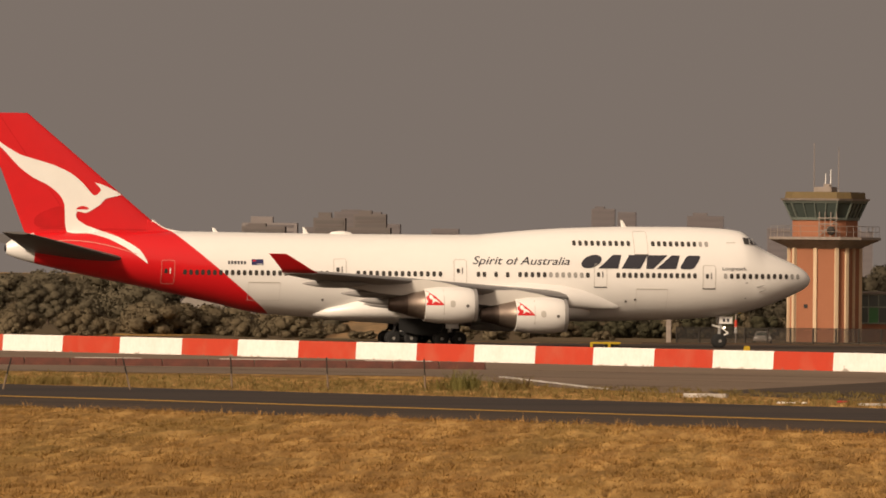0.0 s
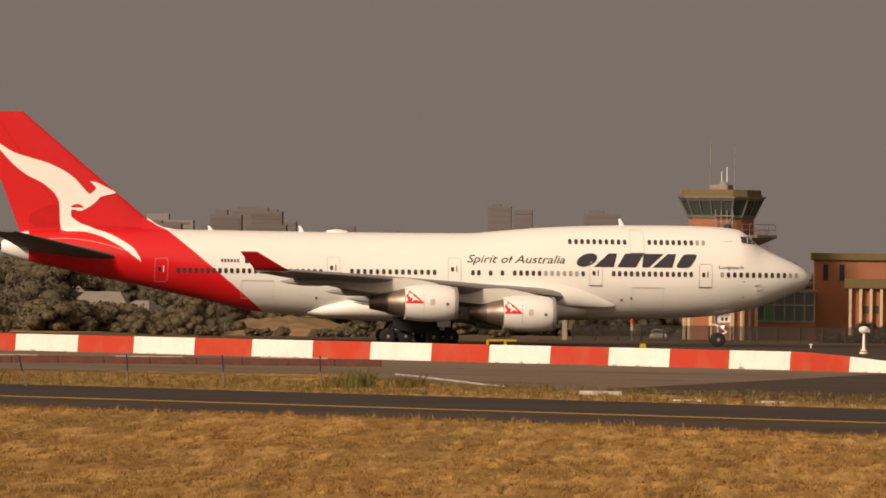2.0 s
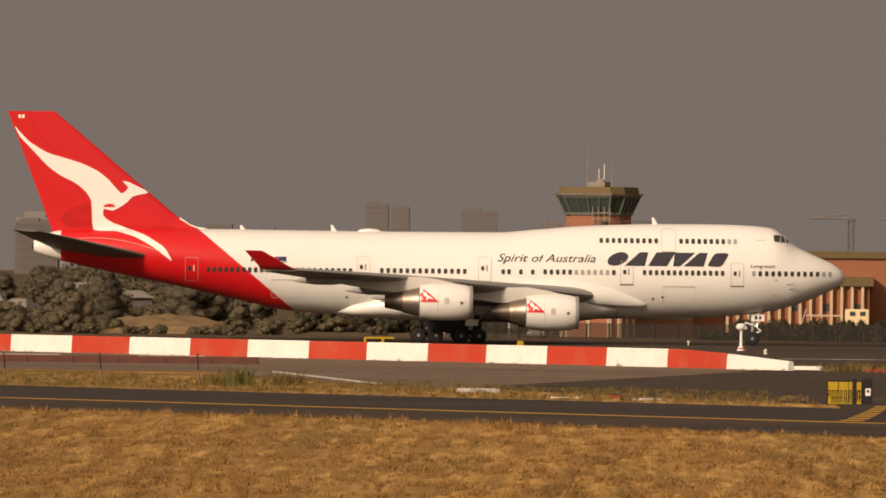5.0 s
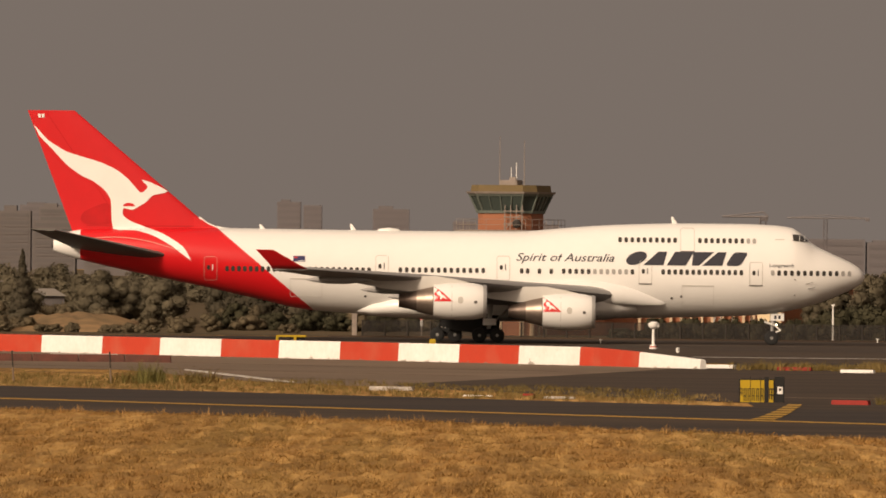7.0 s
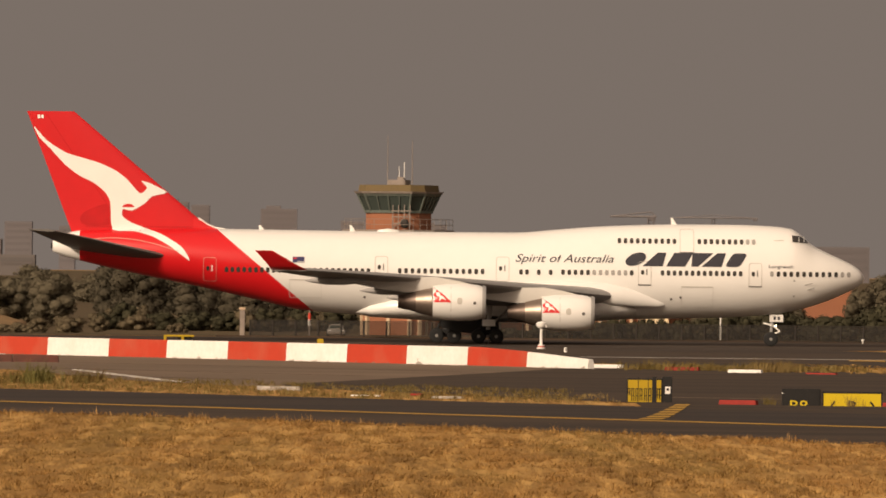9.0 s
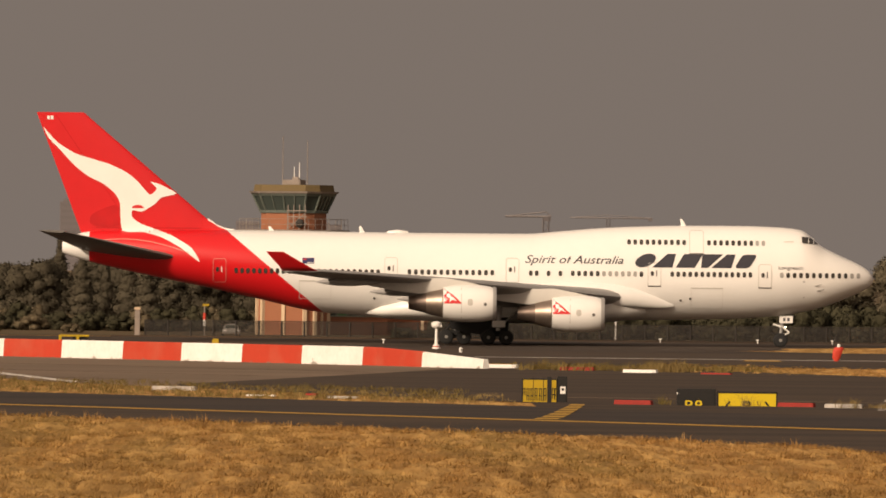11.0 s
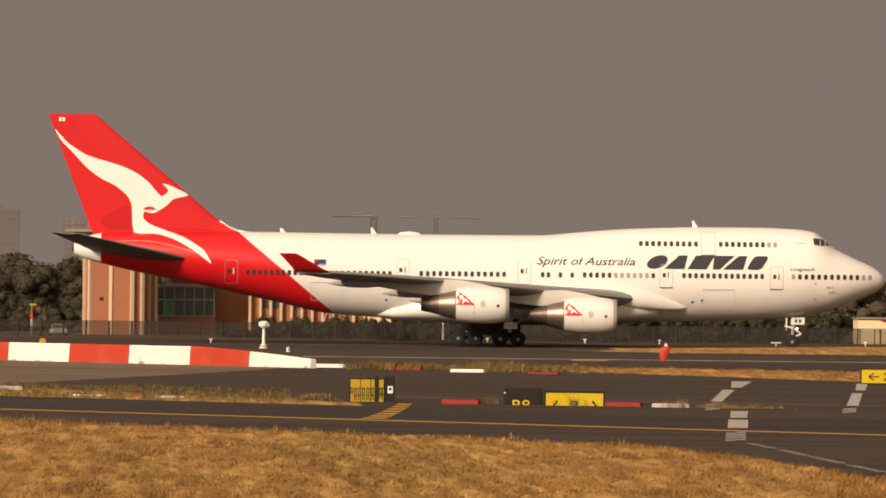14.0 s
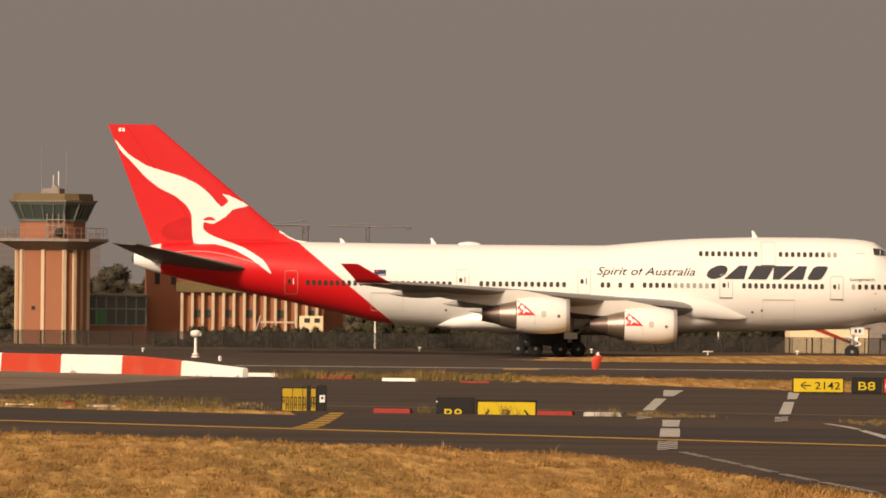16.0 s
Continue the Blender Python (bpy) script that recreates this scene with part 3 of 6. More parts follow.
part("tail_fin", fin(), M_RED, jet, "red tail fin", True)
part("dorsal_fillet", loft([[(NOSE - s, w * sx, z) for sx, z in ((-1, 9.1), (-0.5, zt), (0.5, zt), (1, 9.1))] for s, w, zt in ((52.6, 0.05, 9.27), (53.5, 0.12, 9.36), (54.4, 0.2, 9.52), (55.0, 0.24, 9.76), (55.5, 0.24, 10.12), (55.8, 0.24, 10.3))]),
     M_WHITE, jet, "white fillet at the fin's foot")
part("fin_root", loft([[(NOSE - s, w * sx, z) for sx, z in ((-1, 8.9), (-0.8, zt), (0.8, zt), (1, 8.9))] for s, w, zt in ((53.8, 0.5, 9.2), (54.4, 0.42, 9.4), (55.0, 0.38, 9.64), (55.5, 0.36, 9.98), (56.2, 0.36, 10.3))]),
     M_RED, jet, "red root of the fin")


def lifting(stations, side, camber=0.0):
    """A wing half from rows of (lateral, leading edge, trailing edge, height, half thickness, drop of the trailing edge)."""
    rings = []
    for lat, le, te, z, half, drop in stations:
        rings.append([(NOSE - s, side * lat, z + r - drop * (s - le) / (te - le)) for s, r in aerofoil(le, te, half, camber=camber)])
    return loft(rings)


WING = [(2.0, 19.6, 36.6, 3.95, 0.95, 0.75), (3.2, 20.7, 36.8, 4.05, 0.92, 0.75), (7.5, 24.6, 37.8, 4.40, 0.72, 0.65), (12.0, 28.8, 39.0, 4.75, 0.56, 0.5),
        (21.0, 37.0, 43.6, 5.42, 0.34, 0.32), (27.0, 42.5, 46.9, 5.78, 0.23, 0.2), (31.0, 46.2, 49.1, 6.0, 0.15, 0.1)]
STAB = [(0.8, 57.3, 66.4, 6.80, 0.40, -0.75), (1.9, 58.3, 66.6, 6.98, 0.38, -0.72), (11.0, 67.4, 69.6, 9.0, 0.10, -0.1)]
for side in (-1, 1):
    wing = part("wing", lifting(WING, side, 0.12), M_GREY, jet, "grey swept wing", True)
    part("winglet", loft([[(NOSE - s, side * (lat + t * 0.9), z) for s, t in aerofoil(le, te, th, 8)] for lat, le, te, z, th in ((31.0, 46.2, 49.1, 6.0, 0.10), (31.5, 46.9, 49.3, 6.35, 0.08), (32.4, 49.0, 50.4, 7.55, 0.05))]), M_RED, wing, "red winglet", True)
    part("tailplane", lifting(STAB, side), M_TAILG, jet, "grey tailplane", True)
    # flap track fairings under the trailing edge
    for lat, te, z in ((7.2, 37.7, 3.45), (10.2, 38.6, 3.75), (15.6, 40.8, 4.35), (24.2, 45.2, 5.15)):
        part("flap_fairing", lathe([(NOSE - te - 1.3 + d, r) for d, r in ((0, 0.03), (0.7, 0.2), (1.8, 0.34), (3.2, 0.36), (4.6, 0.2), (5.4, 0.03))], 14), M_GREY, wing, "", True).matrix_basis = pose(0, side * lat, z)
    # engines
    for lat, s0, zc, zw in ((11.7, 22.7, 2.68, 4.5), (20.8, 31.7, 3.50, 5.3)):
        eng = part("engine", lathe([(NOSE - s0 - d, r) for d, r in ((0.30, 1.30), (0.6, 1.40), (1.2, 1.49), (2.2, 1.53), (3.3, 1.49), (4.35, 1.34), (4.37, 1.0))], caps=False), M_WHITE, jet, "white engine nacelle", True)
        part("intake_lip", lathe([(NOSE - s0 - d, r) for d, r in ((1.2, 1.18), (0.4, 1.20), (0.08, 1.23), (0.0, 1.28), (0.06, 1.34), (0.30, 1.405))], caps=False), M_LIP, eng, "bare metal intake lip", True)
        part("fan", lathe([(NOSE - s0 - d, r) for d, r in ((1.25, 1.19), (1.2, 0.5), (0.8, 0.3), (0.5, 0.02))], caps=False), M_DARK, eng, "dark fan", True)
        part("exhaust_sleeve", lathe([(NOSE - s0 - d, r) for d, r in ((4.3, 1.33), (4.36, 1.22), (4.45, 1.17), (5.2, 1.02), (5.75, 0.88))], caps=False), M_METAL, eng, "brown heat-stained exhaust sleeve", True)
        part("exhaust_nozzle", lathe([(NOSE - s0 - d, r) for d, r in ((5.7, 0.84), (6.4, 0.68), (7.2, 0.52), (7.18, 0.44), (6.2, 0.4), (5.8, 0.05))], caps=False), M_NOZZ, eng, "brown metal exhaust nozzle", True)
        pyl = [[(NOSE - s, w, z) for w, z in ((-0.2, zb), (-0.3, 0.5 * (zb + zt)), (-0.2, zt), (0.2, zt), (0.3, 0.5 * (zb + zt)), (0.2, zb))]
               for s, zb, zt in ((s0 + 1.0, zc + 1.33, zc + 1.42), (s0 + 2.4, zc + 1.2, zc + 1.75), (s0 + 4.2, zc + 0.95, zw + 0.25), (s0 + 6.4, zc + 0.75, zw + 0.2), (s0 + 8.6, zc + 1.0, zw), (s0 + 10.6, zw - 0.35, zw - 0.1))]
        part("pylon", loft(pyl), M_PYLON, eng, "pale grey engine pylon", True).matrix_basis = pose(0, 0, 0)
        for o in eng.children_recursive:
            o.matrix_basis = Matrix.Identity(4)
        for v in [o for o in eng.children if o.name.startswith("pylon")]:
            v.matrix_basis = pose(0, 0, -zc)
        eng.matrix_basis = pose(0, side * lat, zc)
        # red triangle with a white stroke on the outer cowl, and small round panels
        def on_cowl(pts, lift, name, mat):
            bm = outline(pts, 2)
            for v in bm.verts:
                d, h = v.co.x, v.co.y
                r = float(np.interp(d, (0.3, 0.6, 1.2, 2.2, 3.3, 4.35), (1.30, 1.40, 1.49, 1.53, 1.49, 1.34))) + lift
                v.co = Vector((NOSE - s0 - d, -math.sqrt(max(r * r - h * h, 0.01)), h))
            part(name, bm, mat, eng)
        if side < 0:
            on_cowl([(4.3, 1.18), (4.3, -0.02), (2.8, -0.02), (3.55, 0.68)], 0.02, "red_flag", M_RED)
            on_cowl([(4.15, 0.85), (3.85, 0.62), (3.5, 0.46), (3.2, 0.14), (3.6, 0.30), (3.85, 0.08), (3.8, 0.40)], 0.035, "white_stroke", M_LOGO)
            on_cowl(rounded(2.15, 0.10, 0.42, 0.55, 0.18), 0.015, "stain_patch", M_SEAM)
            on_cowl([(2.88, 1.25), (2.84, 1.25), (2.84, -1.25), (2.88, -1.25)], 0.035, "cowl_seam", M_SEAM)
            on_cowl(rounded(0.92, -0.06, 0.26, 0.26, 0.12), 0.02, "vent", M_SEAMD)

# belly fairing where the wings join
fair = []
for s, w, zb, zt in ((17.6, 0.6, 3.0, 3.6), (19.5, 2.6, 2.3, 4.3), (22.0, 3.55, 1.95, 4.9), (28, 3.75, 1.78, 4.9), (35, 3.7, 1.78, 4.6), (38.5, 3.3, 1.95, 4.1), (41.2, 2.3, 2.1, 3.4), (43.0, 0.8, 2.4, 2.9)):
    zc = 0.5 * (zb + zt)
    fair.append([(NOSE - s, w * math.copysign(abs(math.cos(a)) ** 0.75, math.cos(a)), zc + (zt - zc) * math.copysign(abs(math.sin(a)) ** 0.8, math.sin(a))) for a in (2 * math.pi * i / 32 for i in range(32))])
part("belly_fairing", loft(fair), M_WHITE, jet, "white fairing at the wing root", True)

# the glove that fairs the wing's leading edge into the hull
for side in (-1, 1):
    glove = []
    for s, zc, hh, out in ((16.9, 3.46, 0.06, -0.04), (17.05, 3.48, 0.2, 0.04), (17.5, 3.55, 0.36, 0.14), (18.4, 3.72, 0.56, 0.32), (19.4, 3.90, 0.74, 0.5), (20.4, 4.06, 0.84, 0.66), (22.0, 4.22, 0.98, 0.8), (25.0, 4.36, 1.02, 0.8), (29.0, 4.30, 0.85, 0.7), (33.0, 4.1, 0.6, 0.5)):
        y0 = hull_side(s * K_ST, zc) - 0.06
        glove.append([(NOSE - s * K_ST, side * (y0 + (out + 0.06) * math.cos(a) if math.cos(a) > 0 else y0 + 0.5 * math.cos(a)), zc + hh * math.sin(a)) for a in (2 * math.pi * i / 24 for i in range(24))])
    part("wing_glove", loft(glove), M_WHITE, jet, "white fairing round the wing's leading edge", True)

# cabin windows
MAIN = [(1.35, 7.9, 13, 6.05), (10.55, 17.15, 14, 6.05), (19.75, 25.55, 12, 6.02), (32.35, 39.35, 14, 6.0), (42.0, 54.0, 25, 5.95)]
WINDOWS = [(a + (b - a) * k / (n - 1), z) for a, b, n, z in MAIN for k in range(n)] + [(s, 6.0) for s in (26.6, 27.6, 28.6, 29.1)]
UPPER = [(a + (b - a) * k / (n - 1), 8.7) for a, b, n in ((9.45, 14.05, 10), (16.15, 20.8, 10)) for k in range(n)]
for s, z in WINDOWS + UPPER:
    blind = 20 < s < 23.2 and z < 7 or s < 2.0 or abs(s - 7.9) < 0.1 or z > 8 and s < 10.1
    part("cabin_window", on_side(outline(rounded(s, z, 0.30, 0.44, 0.12)), 0.03), M_BLIND if blind else M_GLASS, fuselage)

M_TAILPALE = shader("pale_red_edge_and_highlight", (0.60, 0.24, 0.20), 0.4)
# doors: seam, sill and a small window with a handle slot
for s, z0, z1, w in ((9.3, 4.95, 6.95, 1.12), (18.65, 5.0, 7.0, 1.12), (30.65, 5.2, 7.25, 1.12), (40.9, 5.2, 7.2, 1.1), (55.4, 4.95, 6.95, 1.12), (15.1, 7.75, 9.75, 1.2)):
    tail = s > 50
    door = part("cabin_door", on_side(ring_outline(s, 0.5 * (z0 + z1), w, z1 - z0, 0.04, 0.2), 0.032), M_TAILPALE if tail else M_SEAM, fuselage, "cabin door")
    if s < 30:
        # dark strip paints the shadow line at the door's sill
        part("sill", on_side(outline([(s - w / 2, z0 - 0.02), (s + w / 2, z0 - 0.02), (s + w / 2, z0 + 0.07), (s - w / 2, z0 + 0.07)]), 0.045), M_SEAMD, door)
    if z0 < 7:
        part("door_window", on_side(outline(rounded(s + 0.18, z0 + 1.08, 0.26, 0.38, 0.1)), 0.04), M_GLASS, door)
        part("door_handle", on_side(outline([(s - 0.22, z0 + 0.85), (s - 0.14, z0 + 0.85), (s - 0.14, z0 + 1.35), (s - 0.22, z0 + 1.35)]), 0.04), M_LOGO if tail else M_SEAMD, door)
# cargo doors and service hatches
for s, z, w, h in ((14.2, 4.05, 2.7, 1.7), (47.3, 4.4, 2.7, 1.5)):
    part("cargo_door", on_side(ring_outline(s, z, w, h, 0.03, 0.1), 0.03), M_FAINT, fuselage)
    part("cargo_door_lip", on_side(outline([(s - w / 2, z + h / 2 - 0.04), (s + w / 2, z + h / 2 - 0.04), (s + w / 2, z + h / 2 + 0.04), (s - w / 2, z + h / 2 + 0.04)], 1), 0.04), M_SEAM, fuselage)
for s, z in ((15.6, 4.0), (16.4, 3.85), (42.3, 3.75), (6.0, 4.2), (6.0, 5.5)):
    part("service_port", on_side(outline(rounded(s, z, 0.2 if s > 9 else 0.11, 0.2 if s > 9 else 0.11, 0.09 if s > 9 else 0.05)), 0.03), M_SEAMD, fuselage)
# pitot probes
for s, z in ((5.0, 5.15), (4.8, 4.75)):
    part("probe", tube((NOSE - s, -hull_side(s, z) - 0.02, z), (NOSE - s + 0.6, -hull_side(s, z) - 0.2, z + 0.16), 0.028, 0.015, 6), M_SEAMD, fuselage)
# flight deck glass
part("windshield", on_side(outline([(6.2, 9.30), (5.45, 9.24), (4.92, 8.86), (4.78, 8.68), (5.35, 8.70), (6.15, 8.76)], 5, 0.15), 0.09), M_GLASS, fuselage, "dark cockpit windows")
for s in (5.6, 5.15):
    part("window_post", on_side(outline([(s, 9.2), (s - 0.06, 9.2), (s - 0.01, 8.7), (s + 0.05, 8.7)], 2, 0.15), 0.11), M_LOGO, fuselage)
part("eyebrow_line", on_side(outline([(6.9, 8.83), (7.7, 8.80), (7.7, 8.87), (6.9, 8.9)]), 0.03), M_SEAM, fuselage)

# writing and emblem
for lo, hi in ((0.0, 0.325), (0.325, 0.475), (0.475, 1.0)):  # word by word
    bm = lettering("Spirit of Australia", 29.58, 6.86, 8.3, 0.80, 0.34)
    xs = [v.co.x for v in bm.verts]
    x0, w = min(xs), max(xs) - min(xs)
    bmesh.ops.delete(bm, geom=[v for v in bm.verts if not lo <= (v.co.x - x0) / w <= hi], context="VERTS")
    part("slogan", bm, M_INK, fuselage, "dark slanted slogan word")
part("ship_name", lettering("Longreach", 8.15, 6.55, 2.05, 0.8, 0.0), M_INK, fuselage, "small dark lettering")
sh = 0.55


def slant(pts):
    """Outline drawn upright in a 1.35 m high band, leaned towards the nose."""
    return [(20.48 - 0.967 * x - sh * z, 6.60 + 0.89 * z) for x, z in pts]


H = 1.28
for pts in (
    [(0.85 + 0.83 * math.cos(a) - sh * 0.2, 0.64 + 0.64 * math.sin(a)) for a in (2 * math.pi * k / 24 for k in range(24))],
    [(1.7, 0.0), (3.45, 0.0), (3.05, H), (2.3, H)],
    [(3.75, 0), (5.4, 0), (5.4, H), (3.75, H)],
    [(5.95, 0), (6.55, 0), (7.15, H), (5.35, H)],
    [(6.85, 0.0), (8.6, 0.0), (8.25, H), (7.5, H)],
    rounded(9.52, 0.64, 1.3, H, 0.3)):
    part("brand_shape", on_side(outline(slant(pts), 2), 0.035), M_INK, fuselage, "charcoal slanted brand shape")
# registration as plain bars, and the flag
for k in range(6):
    part("registration_bar", on_side(outline([(50.4 - 0.27 * k, 6.66), (50.23 - 0.27 * k, 6.66), (50.23 - 0.27 * k, 6.93), (50.4 - 0.27 * k, 6.93)]), 0.03), M_INK, fuselage)
flag_mat = shader("flag_blue", (0.03, 0.03, 0.10), 0.4)
part("flag", on_side(outline([(48.4, 6.6), (47.4, 6.6), (47.4, 7.08), (48.4, 7.08)]), 0.03), flag_mat, fuselage, "small dark blue flag")
part("flag_bar", on_side(outline([(48.0, 6.66), (47.45, 6.66), (47.45, 6.70), (48.0, 6.70)]), 0.045), M_LOGO, fuselage)
part("flag_cross", on_side(outline([(48.32, 6.90), (48.05, 6.90), (48.05, 7.0), (48.32, 7.0)]), 0.045), M_RED, fuselage)
for k in (0, 1):
    part("fin_letter_bar", on_side(outline([(70.2 - 0.3 * k, 18.45), (69.98 - 0.3 * k, 18.45), (69.98 - 0.3 * k, 18.75), (70.2 - 0.3 * k, 18.75)]), 0.03), M_LOGO, fuselage)
# white leaping swoosh on the tail: a long tail, body, head and trailing foot
SWOOSH = [(70.52, 17.81), (69.34, 16.56), (67.77, 15.61), (66.21, 15.14), (64.83, 14.73), (63.46, 14.1), (62.48, 13.34), (61.44, 12.23), (60.85, 12.72), (61.36, 13.29), (60.62, 13.11), (59.14, 12.35), (60.42, 12.0), (61.01, 11.42), (62.09, 10.79), (62.87, 10.91), (62.91, 10.33), (62.09, 9.76), (59.54, 8.85), (57.77, 7.77), (57.09, 6.61), (58.75, 7.82), (60.32, 8.65), (61.89, 9.08), (63.75, 9.2), (63.95, 11.48), (64.44, 12.35), (65.42, 13.12), (66.6, 13.68), (67.77, 14.54), (69.15, 15.98), (70.03, 16.85)]
part("emblem", on_side(outline(smooth_loop(SWOOSH, 3, 0.3), 4, 0.3), 0.05), M_LOGO, fuselage, "white leaping swoosh emblem on the red tail")
part("emblem_notch", on_side(outline([(62.42 + 0.52 * math.cos(q), 11.16 + 0.14 * math.sin(q) - 0.10 * math.cos(q) ** 2 + 0.06) for q in (2 * math.pi * k / 20 for k in range(20))], 1), 0.065), M_RED, fuselage, "red notch under the emblem's foreleg")
# pale arc paints the highlight on the fairing over the tailplane's root
arc = [(66.6 - 8.6 * k / 16, 7.95 + 0.62 * math.sin(math.pi * min(1.0, 0.12 + 0.88 * k / 16)) - 0.55 * (k / 16) ** 2) for k in range(17)]
part("fairing_edge", on_side(outline([(a, b + 0.035) for a, b in arc] + [(a, b - 0.035) for a, b in arc[::-1]], 1), 0.05), M_TAILPALE, fuselage, "painted highlight on the tailplane fairing")
# aerials on the crown and the tail light
for s, h in ((15.9, 0.55), (42.8, 0.5), (50.4, 0.35)):
    zt = ease(s, 2)
    part("aerial", loft([[(NOSE - s + a, t, zt + z) for a, t in ((-0.28, 0), (0, 0.04), (0.22, 0), (0, -0.04))] for a0, z in ((0, -0.1),)] + [[(NOSE - s - 0.25 + 0.35 * a, t * 0.4, zt + h) for a, t in ((-0.28, 0), (0, 0.04), (0.22, 0), (0, -0.04))]]), M_WHITE, jet)
part("crown_radome", lathe([(NOSE - 39.9 + d, r) for d, r in ((-1, 0.02), (-0.8, 0.2), (0, 0.3), (0.8, 0.2), (1, 0.02))], 16), M_WHITE, jet, "white crown antenna blister", True).matrix_basis = pose(0, 0, 9.22)
part("tail_exhaust", lathe([(NOSE - 67.95, 0.26), (NOSE - 68.12, 0.24), (NOSE - 67.9, 0.18)], 16), M_DARK, jet, "dark exhaust opening").matrix_basis = pose(0, 0, 7.78)


# landing gear
def wheel_mesh(r, w):
    return lathe([(-w / 2, r * 0.55), (-w / 2, r * 0.82), (-w * 0.36, r * 0.96), (0, r), (w * 0.36, r * 0.96), (w / 2, r * 0.82), (w / 2, r * 0.55)], 24, "y")


WHEELS = []


def wheel(s, lat, r, w, source=None):
    if source:
        o = again("wheel", source[0], pose(NOSE - s, lat, r), jet)
        h = again("rim", source[1], Matrix.Identity(4), o)
    else:
        o = part("wheel", wheel_mesh(r, w), M_TYRE, jet, "black rubber tyre", True)
        o.matrix_basis = pose(NOSE - s, lat, r)
        h = part("rim", joined(lathe([(-w * 0.52, r * 0.05), (-w * 0.50, r * 0.22), (-w * 0.40, r * 0.52), (w * 0.40, r * 0.52), (w * 0.50, r * 0.22), (w * 0.52, r * 0.05)], 20, "y"),
                               *[boxed((r * 0.36 * math.cos(a), 0, r * 0.36 * math.sin(a)), (r * 0.16, w * 0.94, r * 0.16)) for a in (k * math.pi / 3 for k in range(6))]), M_HUB, o, "grey wheel rim")
    WHEELS.append((o, NOSE - s, lat, r))
    return o, h


base = None
for s, lat in ((31.5, -5.5), (31.5, 5.5), (35.0, -1.9), (35.0, 1.9)):
    for ds in (-0.74, 0.74):
        for dl in (-0.55, 0.55):
            pair = wheel(s + ds, lat + dl, 0.62, 0.46, base)
            base = base or pair
    leg = part("main_gear", joined(tube((NOSE - s, lat, 0.62), (NOSE - s + 0.2, lat * 0.94, 3.2), 0.17, 0.22), tube((NOSE - s - 0.9, lat, 0.62), (NOSE - s + 0.9, lat, 0.62), 0.14, 0.14),
                                   tube((NOSE - s, lat, 1.3), (NOSE - s + 1.6, lat * 0.9, 2.8), 0.08, 0.1)), M_STRUT, jet, "grey main landing gear leg")
    part("brake_truck", joined(boxed((NOSE - s, lat, 0.95), (1.9, 0.5, 0.45), bevel=0.05), boxed((NOSE - s + 0.5, lat * 0.9, 1.7), (0.9, 0.35, 0.9), bevel=0.05), tube((NOSE - s - 0.9, lat, 0.7), (NOSE - s - 0.1, lat * 0.95, 2.4), 0.1, 0.1)), M_TYRE, leg, "dark truck beam with brakes and hoses")
    if abs(lat) > 3:
        part("gear_door", boxed((NOSE - s + 0.1, lat + math.copysign(0.75, lat), 1.75), (1.1, 0.06, 0.55), bevel=0.02), M_WHITE, leg, "white gear door")
for y in (-3.1, 3.1):  # body gear doors hang open behind the inboard engine, their shade painted as black
    part("gear_door", loft([[(NOSE - s, y + math.copysign(w, y), z) for w, z in ((0, z0), (0.06, z0), (0.06, z1), (0, z1))] for s, z0, z1 in ((30.6, 1.0, 2.3), (32.0, 0.75, 2.4), (34.0, 0.95, 2.4), (35.4, 1.3, 2.3))]), M_TYRE, jet, "open body gear door, its shade put into the colour")
nose_pair = None
for dl in (-0.46, 0.46):
    pair = wheel(7.75, dl, 0.6, 0.4, nose_pair)
    nose_pair = nose_pair or pair
leg = part("nose_gear", joined(tube((NOSE - 7.75, 0, 0.6), (NOSE - 7.6, 0, 2.9), 0.12, 0.17), 
                               tube((NOSE - 7.75, -0.4, 0.6), (NOSE - 7.75, 0.4, 0.6), 0.09, 0.09), boxed((NOSE - 7.65, 0, 1.75), (0.35, 0.5, 0.3), bevel=0.03)), M_STRUT, jet, "grey nose landing gear with an open torque link")
part("torque_link", joined(tube((NOSE - 7.7, -0.2, 0.95), (NOSE - 7.0, -0.2, 1.25), 0.06, 0.06), tube((NOSE - 7.0, -0.2, 1.25), (NOSE - 7.6, -0.2, 1.75), 0.06, 0.06), tube((NOSE - 7.7, -0.2, 1.75), (NOSE - 8.4, -0.2, 1.95), 0.09, 0.07)), M_WPOST, leg, "pale torque link")
for y in (-0.75, 0.75):
    d = part("gear_door", boxed((NOSE - 7.3, y, 2.35), (1.12, 0.05, 0.6), bevel=0.02), M_WHITE, leg, "white nose gear door")
    for k in (0, 1):
        part("number_bar", boxed((NOSE - 7.12 - 0.34 * k, y + math.copysign(0.035, y), 2.35), (0.2, 0.012, 0.28)), M_INK, d)
part("taxi_light", lathe([(-0.06, 0.03), (-0.03, 0.07), (0.03, 0.08), (0.07, 0.03)], 12), M_LAMP, leg, "lit taxi light").matrix_basis = pose(NOSE - 7.35, -0.34, 1.72)

